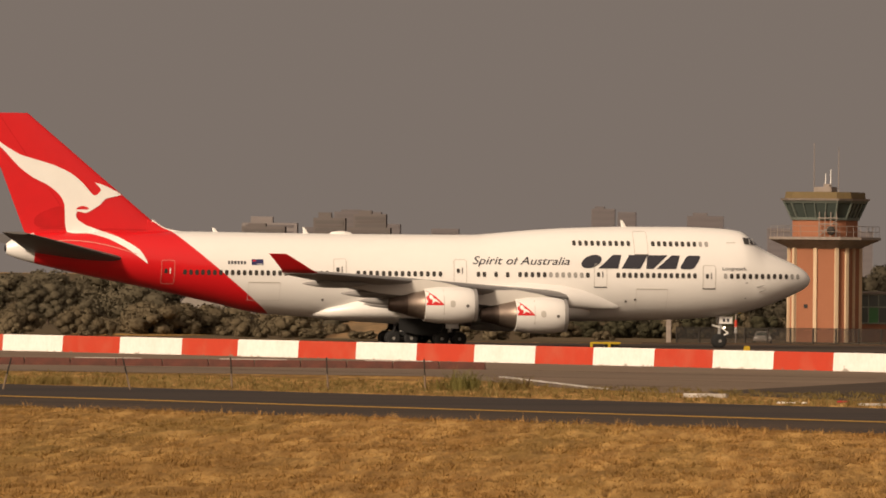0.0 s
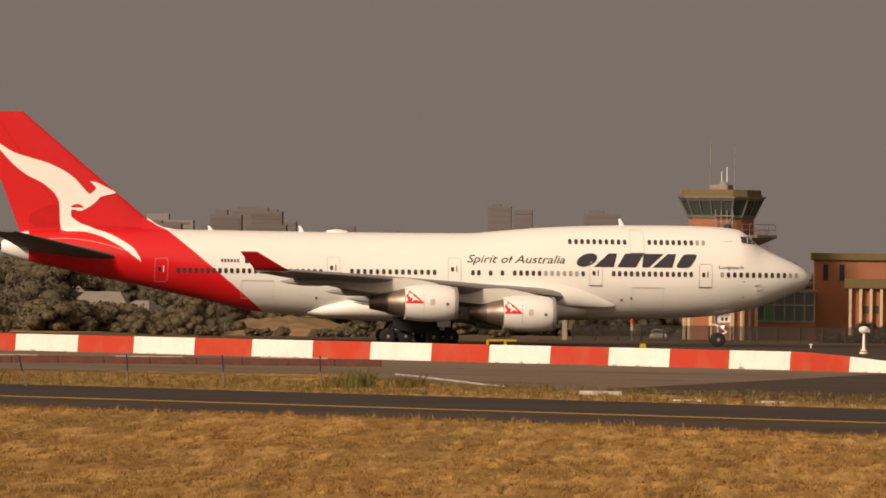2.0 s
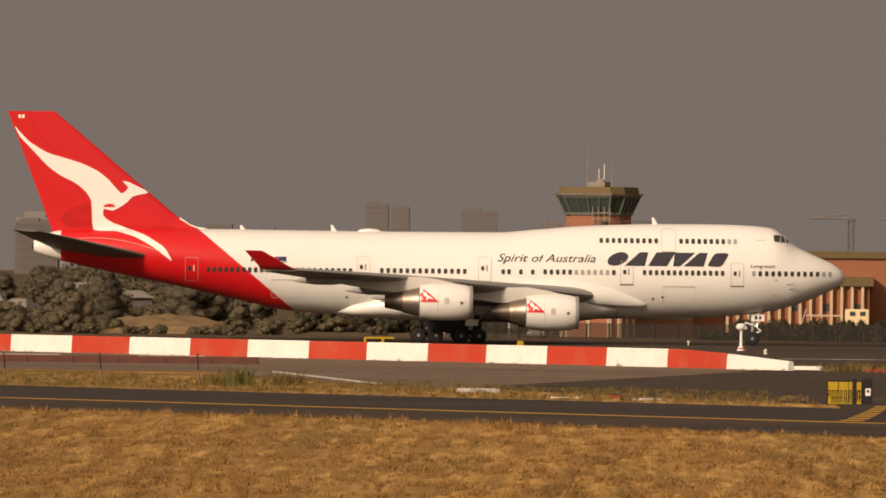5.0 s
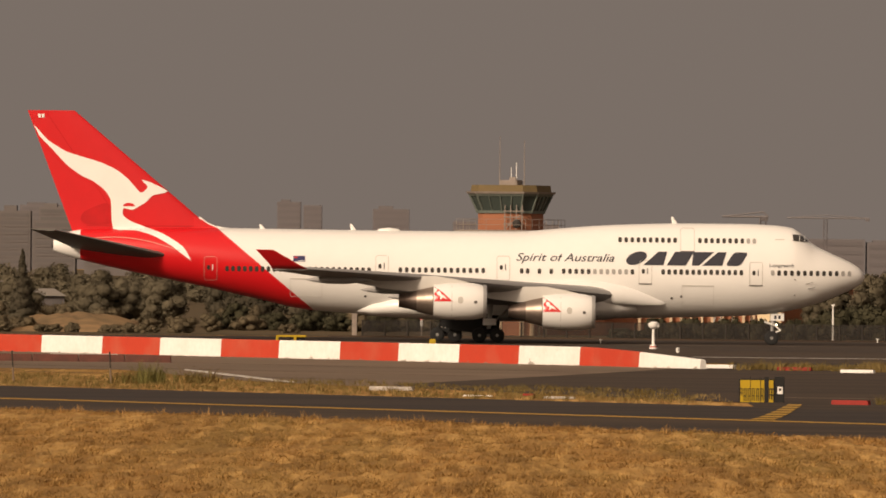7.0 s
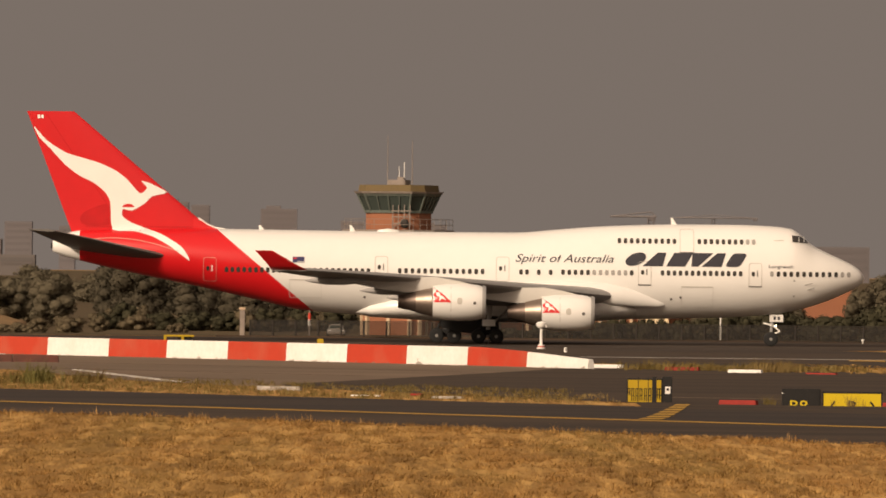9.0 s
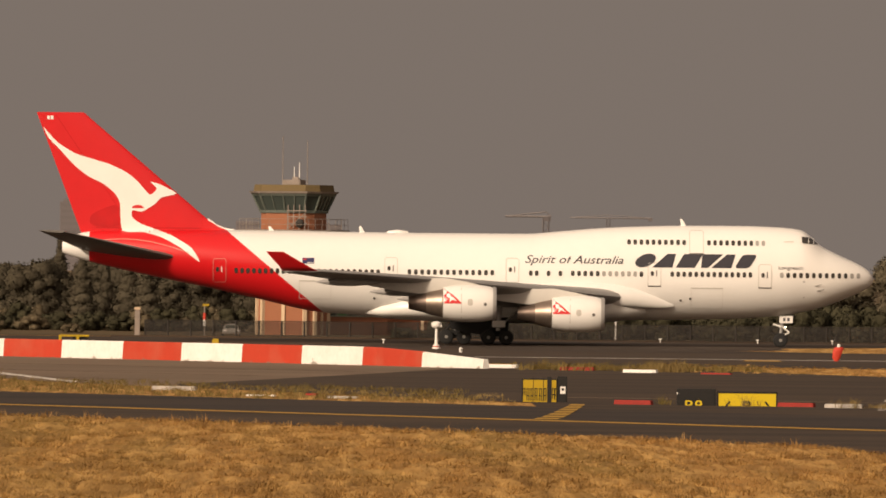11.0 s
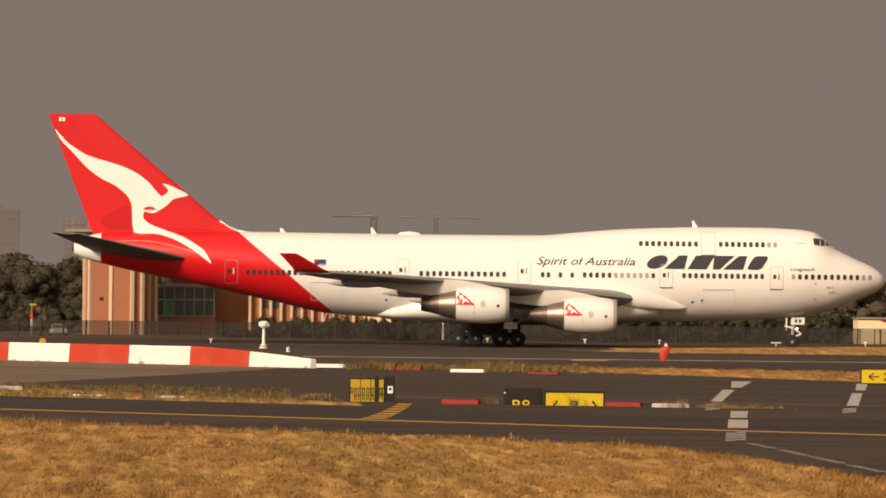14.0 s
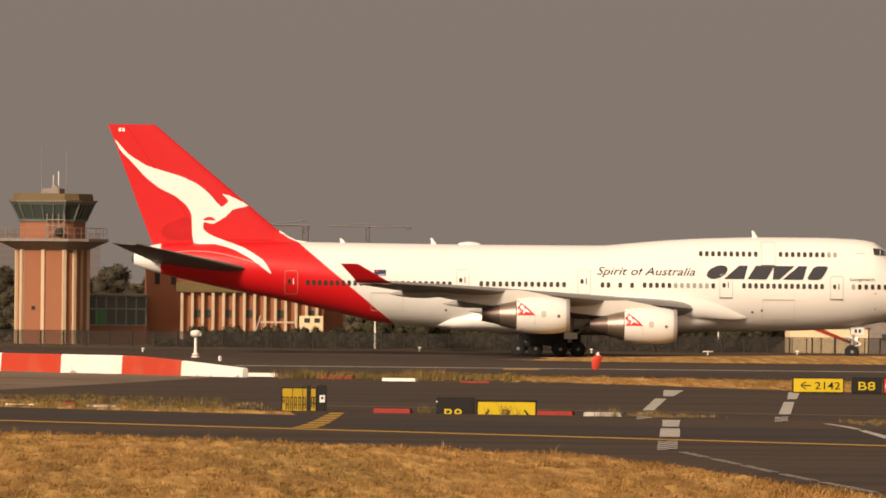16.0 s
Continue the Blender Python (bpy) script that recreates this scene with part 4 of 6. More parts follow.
# rudder seams, soot and a dark line along the foot of the fin
for q in (0.62,):
    for z0, z1 in ((9.9, 14.2), (14.3, 18.8)):
        e0, e1 = fin_edges(z0), fin_edges(z1)
        s0_, s1_ = (e0[0] + q * (e0[1] - e0[0])) / K_ST, (e1[0] + q * (e1[1] - e1[0])) / K_ST
        part("rudder_seam", on_side(outline([(s0_, z0), (s0_ + 0.06, z0), (s1_ + 0.06, z1), (s1_, z1)], 2), 0.03), M_SOOT, fuselage)
part("fin_foot_seam", on_side(outline([(57.0, 9.42), (66.0, 9.42), (66.0, 9.5), (57.0, 9.5)], 3), 0.04), M_SOOT, fuselage)
part("soot_patch", on_side(outline(smooth_loop([(66.2, 9.6), (64.0, 9.6), (63.6, 10.4), (64.2, 11.3), (65.4, 11.0), (66.4, 10.4)], 4), 2), 0.03), M_SOOT, fuselage, "sooty patch on the red fin")


# ---- barrier and barricades ----
def low_barricade(x, y, length, turn, material, label, h=0.34):
    """A low plastic barricade: sloped sides, end notches and a fork slot."""
    o = part("barricade", boxed((0, 0, h / 2), (length, 0.4, h), taper=0.97, bevel=0.02), material)
    o.matrix_basis = pose(x, y, 0.0, 0, 0, turn)
    return tagged(o, label, "barricade", "low barricades")


def barrier_block(length, h0, h1, bottom=0.5, top=0.36):
    """A concrete barrier block with slightly sloped faces; the crown may fall from one end to the other."""
    rings = []
    for x, h in ((-length / 2, h0), (-length / 2 + 0.04, h0), (length / 2 - 0.04, h1), (length / 2, h1)):
        k = 0.975 if abs(x) > length / 2 - 0.01 else 1.0
        rings.append([(x, w * k / 2, z * (k if z > 0.5 * h else 1)) for w, z in ((bottom, 0), (bottom - 0.01, 0.12), (top, h - 0.05), (top - 0.08, h), (-top + 0.08, h), (-top, h - 0.05), (-bottom + 0.01, 0.12), (-bottom, 0))])
    return loft(rings)


barrier = thing("traffic_barrier", pose(0, 0, 0), "long red and white painted concrete barrier on the apron", "barrier")
JOINTS = (-73.5, -68.8, -63.6, -60.8, -55.76, -51.04, -46.0, -41.55, -36.8, -32.38, -27.8, -23.53, -19.08, -14.94, -10.64, -6.6, -2.47, 1.52, 5.53)


def wall_y(x):
    return 676.9 - 1.407 * x


for k, (x0, x1) in enumerate(zip(JOINTS, JOINTS[1:])):
    white = k % 2 == 1
    ln = math.hypot(x1 - x0, wall_y(x1) - wall_y(x0))
    o = part("barrier_block", barrier_block(ln - 0.02, 1.24, 1.24), M_BARW if white else M_BARR, barrier, "white painted block" if white else "red painted block")
    o.matrix_basis = pose((x0 + x1) / 2, wall_y((x0 + x1) / 2), 0, 0, 0, math.degrees(math.atan2(-1.407, 1)))
# the end: a red and a white block whose crown falls away
for x0, y0, x1, y1, h0, h1, mt, lb in ((5.53, 669.1, 6.44, 667.8, 1.24, 1.22, M_BARR, "red painted block"), (6.44, 667.8, 9.36, 662.5, 1.22, 1.02, M_BARR, "red painted end block"), (9.36, 662.5, 13.24, 655.6, 1.0, 0.62, M_BARW, "chipped white end block")):
    o = part("barrier_block", barrier_block(math.hypot(x1 - x0, y1 - y0) - 0.02, h0, h1), mt, barrier, lb)
    o.matrix_basis = pose((x0 + x1) / 2, (y0 + y1) / 2, 0, 0, 0, math.degrees(math.atan2(y1 - y0, x1 - x0)))
W_, R_ = "white low barricade lying on the asphalt", "faded red low barricade lying on the asphalt"
for x, y, ln, mt, lb, h in ((14.5, 660.5, 2.6, M_BARW, W_, 0.26), (19.0, 650.5, 3.0, M_DRED, R_, 0.24), (22.7, 641.0, 2.9, M_BARW, W_, 0.22), (27.3, 636, 2.6, M_DRED, R_, 0.12),
                            (-5.6, 534.0, 3.2, M_WLINE, W_, 0.22), (-1.0, 514.5, 2.0, M_BARW, W_, 0.08), (3.1, 509.5, 2.2, M_WLINE, W_, 0.12), (1.6, 520, 0.8, M_DRED, R_, 0.1),
                            (17.3, 497.5, 2.5, M_DRED, R_, 0.24), (25.2, 495.5, 2.4, M_DRED, R_, 0.22), (27.4, 493.0, 2.5, M_WLINE, W_, 0.22)):
    low_barricade(x, y, ln * 0.78, -22, mt, lb, h)
# a long row of dark red and white barricades beyond the weeds
for k in range(11):
    x = -53.0 + 3.02 * k
    y = 662.0 - 0.15 * k
    low_barricade(x, y, 3.02, -2.8, M_KERB, "long dark red low barricade behind weeds", 0.5)
for x in (-46.0, -36.5, -27.0):
    o = part("white_plank", boxed((0, 0, 0.03), (4.4, 0.2, 0.05)), M_WLINE)
    o.matrix_basis = pose(x, 661.3 - 0.05 * (x + 53) + 0.75, 0.5, 0, 0, -2.8)
    tagged(o, "white plank lying on dark red barricades", "plank", "white planks")
for k in range(5):
    low_barricade(-18.2 + 1.5 * k, 612 - 11.0 * k, 10.4, -82, M_WLINE, "weathered white low barricade among weeds", 0.09)


# ---- airfield signs ----
def sign_text(text, width, height):
    cu = bpy.data.curves.new("type", "FONT")
    cu.body, cu.resolution_u, cu.offset = text, 3, 0.006
    ob = new("type", cu)
    me = bpy.data.meshes.new_from_object(ob.evaluated_get(bpy.context.evaluated_depsgraph_get()))
    bm = bmesh.new()
    bm.from_mesh(me)
    bpy.data.objects.remove(ob)
    bpy.data.meshes.remove(me)
    xs, ys = [v.co.x for v in bm.verts], [v.co.y for v in bm.verts]
    for v in bm.verts:
        v.co = Vector(((v.co.x - min(xs)) / (max(xs) - min(xs)) * width - width / 2, 0, (v.co.y - min(ys)) / (max(ys) - min(ys)) * height - height / 2))
    return bm


def guidance_sign(x, y, turn, w, h, z0, face, label, depth=0.3):
    """A boxed airfield sign: cabinet, face plate with a rim, two frangible legs."""
    s = thing("airfield_sign", pose(x, y, 0, 0, 0, turn), label, "sign", "airfield signs")
    part("cabinet", boxed((0, 0, z0 + h / 2), (w, depth, h), bevel=0.02), M_SIGNK, s)
    part("face", boxed((0, -depth / 2 - 0.008, z0 + h / 2), (w - 0.14, 0.012, h - 0.14)), face, s)
    for k in (-1, 1):
        part("leg", tube((k * w * 0.35, 0, -0.02), (k * w * 0.35, 0, z0 + 0.02), 0.04, 0.04, 8), M_POST, s)
    return s


def front(s, bm, material, x, z, name="character"):
    o = part(name, bm, material, s)
    o.matrix_basis = pose(x, -0.3 / 2 - 0.022, z)
    return o


s = guidance_sign(45.75, 596, 0, 3.05, 0.92, 0.06, M_SIGNB, "yellow airfield sign reading an arrow and 2142")
front(s, sign_text("2142", 1.5, 0.44), M_SIGNK, 0.55, 0.5)
front(s, joined(boxed((0.05, 0, 0), (0.55, 0.01, 0.07)), boxed((-0.13, 0, 0.09), (0.3, 0.01, 0.07)), boxed((-0.13, 0, -0.09), (0.3, 0.01, 0.07))), M_SIGNK, -0.75, 0.5, "arrow")
for o in [c for c in s.children if c.name.startswith("arrow")]:
    for v in o.data.vertices:
        if v.index >= 8:
            up = 1 if v.index < 16 else -1
            v.co.z = up * (0.02 + (v.co.x + 0.28) * 0.62) + (v.co.z - up * 0.09)
s = guidance_sign(48.62, 596, 0, 1.8, 0.98, 0.04, M_SIGNK, "black airfield sign with yellow B8")
front(s, sign_text("B8", 1.0, 0.5), M_SIGNB, 0.0, 0.5)
s = guidance_sign(50.55, 596, 0, 1.95, 0.98, 0.04, M_ORANGE, "red airfield sign with a white ring")
front(s, lathe([(0, 0.28), (0.01, 0.34), (0, 0.36)], 20, "y", False), M_WPOST, -0.5, 0.5, "ring")
# signs sunk in flat ground, as if crest-hidden and slanted in the camera's view
s = guidance_sign(12.82, 503, 0, 1.78, 1.55, -0.36, M_SIGNY, "weathered yellow airfield sign with black panels")
for x, w in ((0.18, 0.03), (0.48, 0.22), (-0.32, 0.03)):
    part("panel", boxed((x, -0.17, 0.53), (w, 0.02, 1.5)), M_SIGNK, s)
for x, h in ((-0.78, 0.34), (-0.58, 0.62), (-0.38, 0.62), (-0.18, 0.6), (0.04, 0.62), (0.26, 0.6), (0.68, 0.5), (0.80, 0.56)):
    front(s, joined(boxed((-0.05, 0, 0), (0.04, 0.01, h)), boxed((0.05, 0, 0), (0.04, 0.01, h)), *[boxed((0, 0, z * h), (0.12, 0.01, 0.05)) for z in (-0.1, 0.48)]), M_SIGNK, x, 0.70 - h / 2, "bar")
end = part("end_cap", boxed((1.12, 0.1, 0.55), (0.5, 0.5, 1.5), bevel=0.03), M_SIGNK, s)
part("label_plate", boxed((1.15, -0.165, 0.62), (0.26, 0.012, 0.36)), M_WPOST, end)
part("label_bar", boxed((1.15, -0.178, 0.66), (0.12, 0.01, 0.12)), M_SIGNK, end)
s = guidance_sign(20.33, 496.5, 0, 1.9, 1.45, -0.6, M_SIGNK, "black airfield sign with worn yellow bars")
front(s, sign_text("B8", 0.86, 0.52), M_SIGNB, -0.12, 0.02)
part("hinge", boxed((-0.93, -0.17, 0.62), (0.06, 0.02, 0.08)), M_WPOST, s)
s = guidance_sign(22.8, 496.0, 0, 2.95, 1.25, -0.52, M_SIGNB, "yellow airfield sign with a black B between arrows")
front(s, sign_text("B", 0.42, 0.52), M_SIGNK, 0.02, 0.02)
for x, a in ((-0.95, 1), (0.98, -1)):
    o = front(s, boxed((0, 0, 0), (0.09, 0.01, 0.34)), M_SIGNK, x, 0.12, "bar")
    o.matrix_basis = o.matrix_basis @ pose(0, 0, 0, 0, 38 * a, 0)
part("rim", joined(*[boxed((x, -0.168, 0.1), (0.06, 0.02, 1.24)) for x in (-1.44, 1.44)], boxed((0, -0.168, 0.69), (2.95, 0.02, 0.09))), M_SIGNK, s)


# ---- small fixtures on the field ----
lamp = thing("field_light", pose(12.2, 800, 0), "white post with a round white lamp head", "light")
part("base", lathe([(0, 0.34), (0.12, 0.34), (0.14, 0.26), (0.34, 0.26)], 16, "z"), M_WPOST, lamp)
part("band", lathe([(0.15, 0.28), (0.23, 0.28)], 16, "z"), M_ORANGE, lamp)
part("post", lathe([(0.3, 0.13), (1.65, 0.10)], 12, "z"), M_WPOST, lamp)
part("head", lathe([(1.6, 0.1), (1.68, 0.3), (1.85, 0.42), (2.05, 0.40), (2.16, 0.2), (2.18, 0.02)], 20, "z"), M_WPOST, lamp, "", True)
part("lens", boxed((0.3, 0, 1.82), (0.3, 0.5, 0.22), bevel=0.05), M_WPOST, lamp)
hood = thing("covered_light", pose(40.0, 731, 0), "orange-red hooded marker on the taxiway edge", "marker")
part("body", loft([[(w * math.cos(a) + x, 0.3 * w * math.sin(a), z) for a in (2 * math.pi * i / 10 for i in range(10))] for z, w, x in ((0, 0.12, 0), (0.25, 0.28, 0), (0.75, 0.36, 0.1), (1.0, 0.34, 0.2), (1.08, 0.1, 0.2))]), M_ORANGE, hood, "", True)
part("cap", lathe([(1.05, 0.12), (1.25, 0.10), (1.28, 0.02)], 10, "z"), M_WPOST, hood).matrix_basis = pose(0.18, 0, 0)
mk = thing("edge_marker", pose(13.6, 770, 0), "small white edge marker with a black stripe", "marker")
part("body", boxed((0, 0, 0.2), (0.24, 0.2, 0.4), bevel=0.03), M_WPOST, mk)
part("stripe", boxed((0.04, -0.11, 0.22), (0.06, 0.02, 0.22)), M_SIGNK, mk)
trestle = thing("yellow_trestle", pose(-16.4, 800, 0), "yellow steel trestle behind the barrier", "trestle")
for x in (-1.05, 0.35):
    part("leg", boxed((x, 0, 0.4), (0.22, 0.3, 0.8), bevel=0.02), M_SIGNY, trestle)
part("beam", boxed((0.1, 0, 0.74), (2.3, 0.25, 0.16), bevel=0.02), M_SIGNY, trestle)
part("panel", boxed((0.55, 0.1, 0.5), (1.2, 0.06, 0.5)), M_SIGNK, trestle)
stub = part("yellow_marker", boxed((0, 0, 0.25), (0.6, 0.3, 0.5), taper=0.8, bevel=0.04), M_SIGNY)
stub.matrix_basis = pose(-5.3, 815, 0)
tagged(stub, "small yellow plastic marker block", "marker")
for x, y in ((57.4, 872), (33.0, 884), (48.0, 884), (66.0, 884), (8.5, 846), (41.5, 884)):
    lt = thing("taxi_light", pose(x, y, 0), "low white taxiway edge light", "light", "taxiway lights")
    part("stem", lathe([(0, 0.05), (0.28, 0.04)], 8, "z"), M_WPOST, lt)
    part("head", boxed((0, 0, 0.33), (0.9 if x == 57.4 else 0.3, 0.2, 0.10), bevel=0.03), M_WPOST, lt)
for x, y, lean in ((-42.9, 536.8, 14), (-36.5, 542.2, -14), (-31.3, 546.6, -3), (-26.3, 550.8, -4), (-21.0, 550.3, -3)):
    st = thing("stake", pose(x, y, 0, 0, lean, 0), "dark leaning steel stake in the grass", "stake", "stakes")
    part("shaft", tube((0, 0, -0.05), (0, 0, 1.75), 0.045, 0.04, 6), M_POST, st)
    part("foot", tube((0, 0, -0.05), (0, 0, 0.85), 0.06, 0.055, 6), M_CONC, st, "pale concrete foot")


# ---- boundary fence ----
fence = thing("boundary_fence", pose(0, 893, 0), "dark chain-link boundary fence beside the taxiway", "fence")
FX0, FX1 = -12.0, 118.0
n_posts = int((FX1 - FX0) / 2.0) + 1
post0 = part("post", tube((0, 0, 0), (0, 0, 1.5), 0.08, 0.075, 8), M_POST, fence)
post0.matrix_basis = pose(FX0, 0, 0)
for k in range(1, n_posts):
    again("post", post0, pose(FX0 + 2.0 * k, 0, 0), fence)
pan0 = part("panel", boxed((0, 0, 0.72), (1.9, 0.01, 1.4)), M_LINK, fence)
pan0.matrix_basis = pose(FX0 + 1.0, 0, 0)
for k in range(1, n_posts - 1):
    again("panel", pan0, pose(FX0 + 1.0 + 2.0 * k, 0, 0), fence)
part("top_rail", tube((FX0, 0, 1.47), (FX1, 0, 1.47), 0.035, 0.035, 6), M_POST, fence)
kerb = part("kerb", boxed((55, 891.5, 0.06), (140, 0.4, 0.14)), M_ASPHB)
tagged(kerb, "low concrete kerb before the fence", "kerb", kind="structure")

# posts and poles
gp = thing("gate_post", pose(-12.7, 893, 0), "square grey concrete gate post with a cap", "post")
part("shaft", boxed((0, 0, 1.2), (0.46, 0.5, 2.4), bevel=0.03), M_SLAB, gp)
part("cap", boxed((0, 0, 2.47), (0.56, 0.6, 0.22), bevel=0.03), M_RIB, gp)
for x, y, h in ((29.5, 896, 3.2), (60.5, 905, 3.0)):
    pl = thing("slim_pole", pose(x, y, 0), "slim white metal pole behind the fence", "pole", "slim poles")
    part("shaft", tube((0, 0, 0), (0, 0, h), 0.09, 0.06, 8), M_WPOST, pl)
    part("head", boxed((0, 0, h), (0.3, 0.2, 0.14), bevel=0.02), M_WPOST, pl)
wm = thing("warning_post", pose(-6.85, 900, 0), "slim pole with a yellow top and an orange band", "pole")
part("shaft", tube((0, 0, 0), (0, 0, 2.75), 0.07, 0.06, 8), M_SLAB, wm)
part("top_plate", boxed((0.12, 0, 2.8), (0.58, 0.15, 0.2), bevel=0.03), M_SIGNY, wm)
part("band", tube((0, 0, 1.5), (0, 0, 2.1), 0.13, 0.12, 8), M_ORANGE, wm, "orange band")
part("sleeve", tube((0, 0, 0.95), (0, 0, 1.5), 0.13, 0.13, 8), M_WPOST, wm, "white sleeve")

# a parked car, nose towards the field
car = thing("parked_car", pose(-4.5, 903, 0), "small grey-white car parked behind the fence", "car")
part("body", boxed((0, 2.0, 0.48), (1.65, 3.8, 0.5), taper=0.95, bevel=0.12), M_STEEL, car)
cab = part("cab", boxed((0, 2.3, 0.88), (1.45, 2.1, 0.42), taper=0.78, bevel=0.1), M_STEEL, car)
part("windscreen", boxed((0, 1.27, 0.88), (1.15, 0.05, 0.28), taper=0.85, bevel=0.02), M_TGLASS, cab)
for x in (-0.58, 0.58):
    part("headlight", boxed((x, 0.1, 0.55), (0.28, 0.06, 0.12), bevel=0.02), M_WPOST, car)
    for y in (0.8, 3.1):
        part("wheel", lathe([(-0.1, 0.18), (-0.1, 0.26), (0, 0.29), (0.1, 0.26), (0.1, 0.18)], 14), M_TYRE, car).matrix_basis = pose(x * 1.25, y, 0.29)
part("bumper", boxed((0, 0.06, 0.32), (1.6, 0.12, 0.14), bevel=0.03), M_SLAB, car)


# ---- control tower ----
tower = thing("control_tower", pose(1.0, 927, 0, 0, 0, -18), "small octagonal brick control tower with cream ribs", "tower")


def oct_ring(half, cut, z):
    return [(x, y, z) for x, y in ((half, half - cut), (half - cut, half), (-half + cut, half), (-half, half - cut), (-half, -half + cut), (-half + cut, -half), (half - cut, -half), (half, -half + cut))]


part("shaft", loft([oct_ring(2.72, 0.72, -0.05), oct_ring(2.72, 0.72, 8.7)]), M_BRICK, tower, "orange brick shaft")
for x, y in [p[:2] for p in oct_ring(2.74, 0.72, 0)] + [(0, -2.72), (0, 2.72), (2.72, 0), (-2.72, 0)]:
    part("rib", boxed((x, y, 4.3), (0.34, 0.34, 8.7), math.degrees(math.atan2(y, x)), bevel=0.03), M_RIB, tower, "cream concrete rib")
part("balcony", loft([oct_ring(2.7, 0.72, 8.55), oct_ring(4.35, 1.5, 9.35), oct_ring(4.42, 1.5, 9.38), oct_ring(4.42, 1.5, 9.62), oct_ring(2.5, 0.7, 9.64)]), M_SLAB, tower, "grey concrete balcony brim")
part("drum", loft([oct_ring(2.55, 0.75, 9.6), oct_ring(2.55, 0.75, 11.25)]), M_BRICK, tower, "orange brick drum")
cabr = [oct_ring(2.6, 0.8, 11.25), oct_ring(3.3, 1.05, 12.95)]
glz = part("cab_glass", loft([oct_ring(2.55, 0.8, 11.25), oct_ring(3.22, 1.05, 12.95)]), M_TGLASS, tower, "dark tinted cab windows")
for i in range(8):
    a0, b0 = Vector(cabr[0][i]), Vector(cabr[1][i])
    a1, b1 = Vector(cabr[0][(i + 1) % 8]), Vector(cabr[1][(i + 1) % 8])
    part("mullion", tube(a0, b0, 0.10, 0.10, 6), M_FRAME, glz)
    if (a1 - a0).length > 1.6:
        for q in (0.25, 0.5, 0.75):
            part("mullion", tube(a0.lerp(a1, q), b0.lerp(b1, q), 0.10 if q == 0.5 else 0.05, 0.06, 6), M_FRAME, glz)
part("cab_sill", loft([oct_ring(2.68, 0.8, 11.15), oct_ring(2.72, 0.8, 11.4)]), M_FRAME, tower)
part("head_beam", loft([oct_ring(3.22, 1.05, 12.7), oct_ring(3.36, 1.05, 12.95)]), M_FRAME, tower)
part("roof_edge", loft([oct_ring(3.45, 1.1, 12.93), oct_ring(3.55, 1.1, 13.12)]), M_SLAB, tower)
part("roof_fascia", loft([oct_ring(3.2, 1.05, 13.1), oct_ring(3.1, 1.0, 13.72)]), M_OLIVE, tower, "weathered olive roof fascia")
plant = part("roof_plant", boxed((0, 0, 13.95), (1.7, 1.7, 0.5), bevel=0.05), M_SLAB, tower)
part("roof_plant", boxed((0.2, 0, 14.3), (0.6, 0.6, 0.35), bevel=0.04), M_SLAB, tower)
for x, h, r in ((-1.1, 4.5, 0.045), (1.25, 4.1, 0.045), (0.0, 1.7, 0.05), (0.5, 2.1, 0.06)):
    part("mast", tube((x, 0, 13.7), (x, 0, 13.7 + h), r, r * 0.6, 6), M_SLAB if h > 3 else M_WPOST, tower, "thin radio mast")
rails = part("balcony_rail", joined(*[tube(oct_ring(4.3, 1.5, z)[i], oct_ring(4.3, 1.5, z)[(i + 1) % 8], 0.02, 0.02, 5) for z in (10.1, 10.6) for i in range(8)]), M_SLAB, tower)
for i in range(8):
    for q in (0.0, 0.33, 0.66):
        a = Vector(oct_ring(4.3, 1.5, 9.6)[i]).lerp(Vector(oct_ring(4.3, 1.5, 9.6)[(i + 1) % 8]), q)
        part("rail_post", tube(a, a + Vector((0, 0, 1.0)), 0.02, 0.02, 5), M_SLAB, rails)
ladder = part("access_frame", joined(*[tube((0.4 + 0.55 * k, -3.1, 9.65), (0.4 + 0.55 * k, -2.95, 11.9), 0.05, 0.05, 5) for k in range(4)],
                                     *[tube((0.3, -3.05, z), (2.2, -3.0, z), 0.05, 0.05, 5) for z in (10.2, 10.8, 11.35)], tube((0.4, -3.05, 9.7), (2.1, -3.05, 11.2), 0.05, 0.05, 5)), M_SLAB, tower, "steel access frame on the balcony")
part("dish", lathe([(0, 0.05), (0.1, 0.35), (0.22, 0.42)], 14, "y"), M_POST, tower).matrix_basis = pose(1.6, -3.4, 10.2)
part("wall_vent", boxed((-0.9, -2.74, 3.3), (0.34, 0.1, 0.34)), M_DARK, tower)

# ---- terminal buildings beside the tower ----
link = thing("glazed_link", pose(6.9, 936, 0), "low glazed link building with green panel", "building")
part("wall", boxed((0, 0, 0.85), (5.6, 5, 1.8)), M_BRICK, link, "brick plinth wall")
part("glass", boxed((0, -2.46, 3.05), (5.5, 0.1, 2.7)), M_TGLASS, link)
for k in range(7):
    part("mullion", boxed((-2.75 + 0.917 * k, -2.56, 3.05), (0.1, 0.12, 2.7)), M_PALEFRAME, link)
for z in (1.75, 3.25, 4.4):
    part("transom", boxed((0, -2.57, z), (5.6, 0.12, 0.12)), M_PALEFRAME, link)
part("green_panel", boxed((-1.35, -2.58, 2.45), (0.86, 0.08, 1.5)), M_GREENP, link, "bright green panel")
part("roof", boxed((0, 0, 4.55), (5.9, 5.6, 0.22), bevel=0.03), M_SLAB, link)
hall = thing("brick_hall", pose(0, 0, 0), "two-storey orange brick hall with a lower ribbed wing", "building")
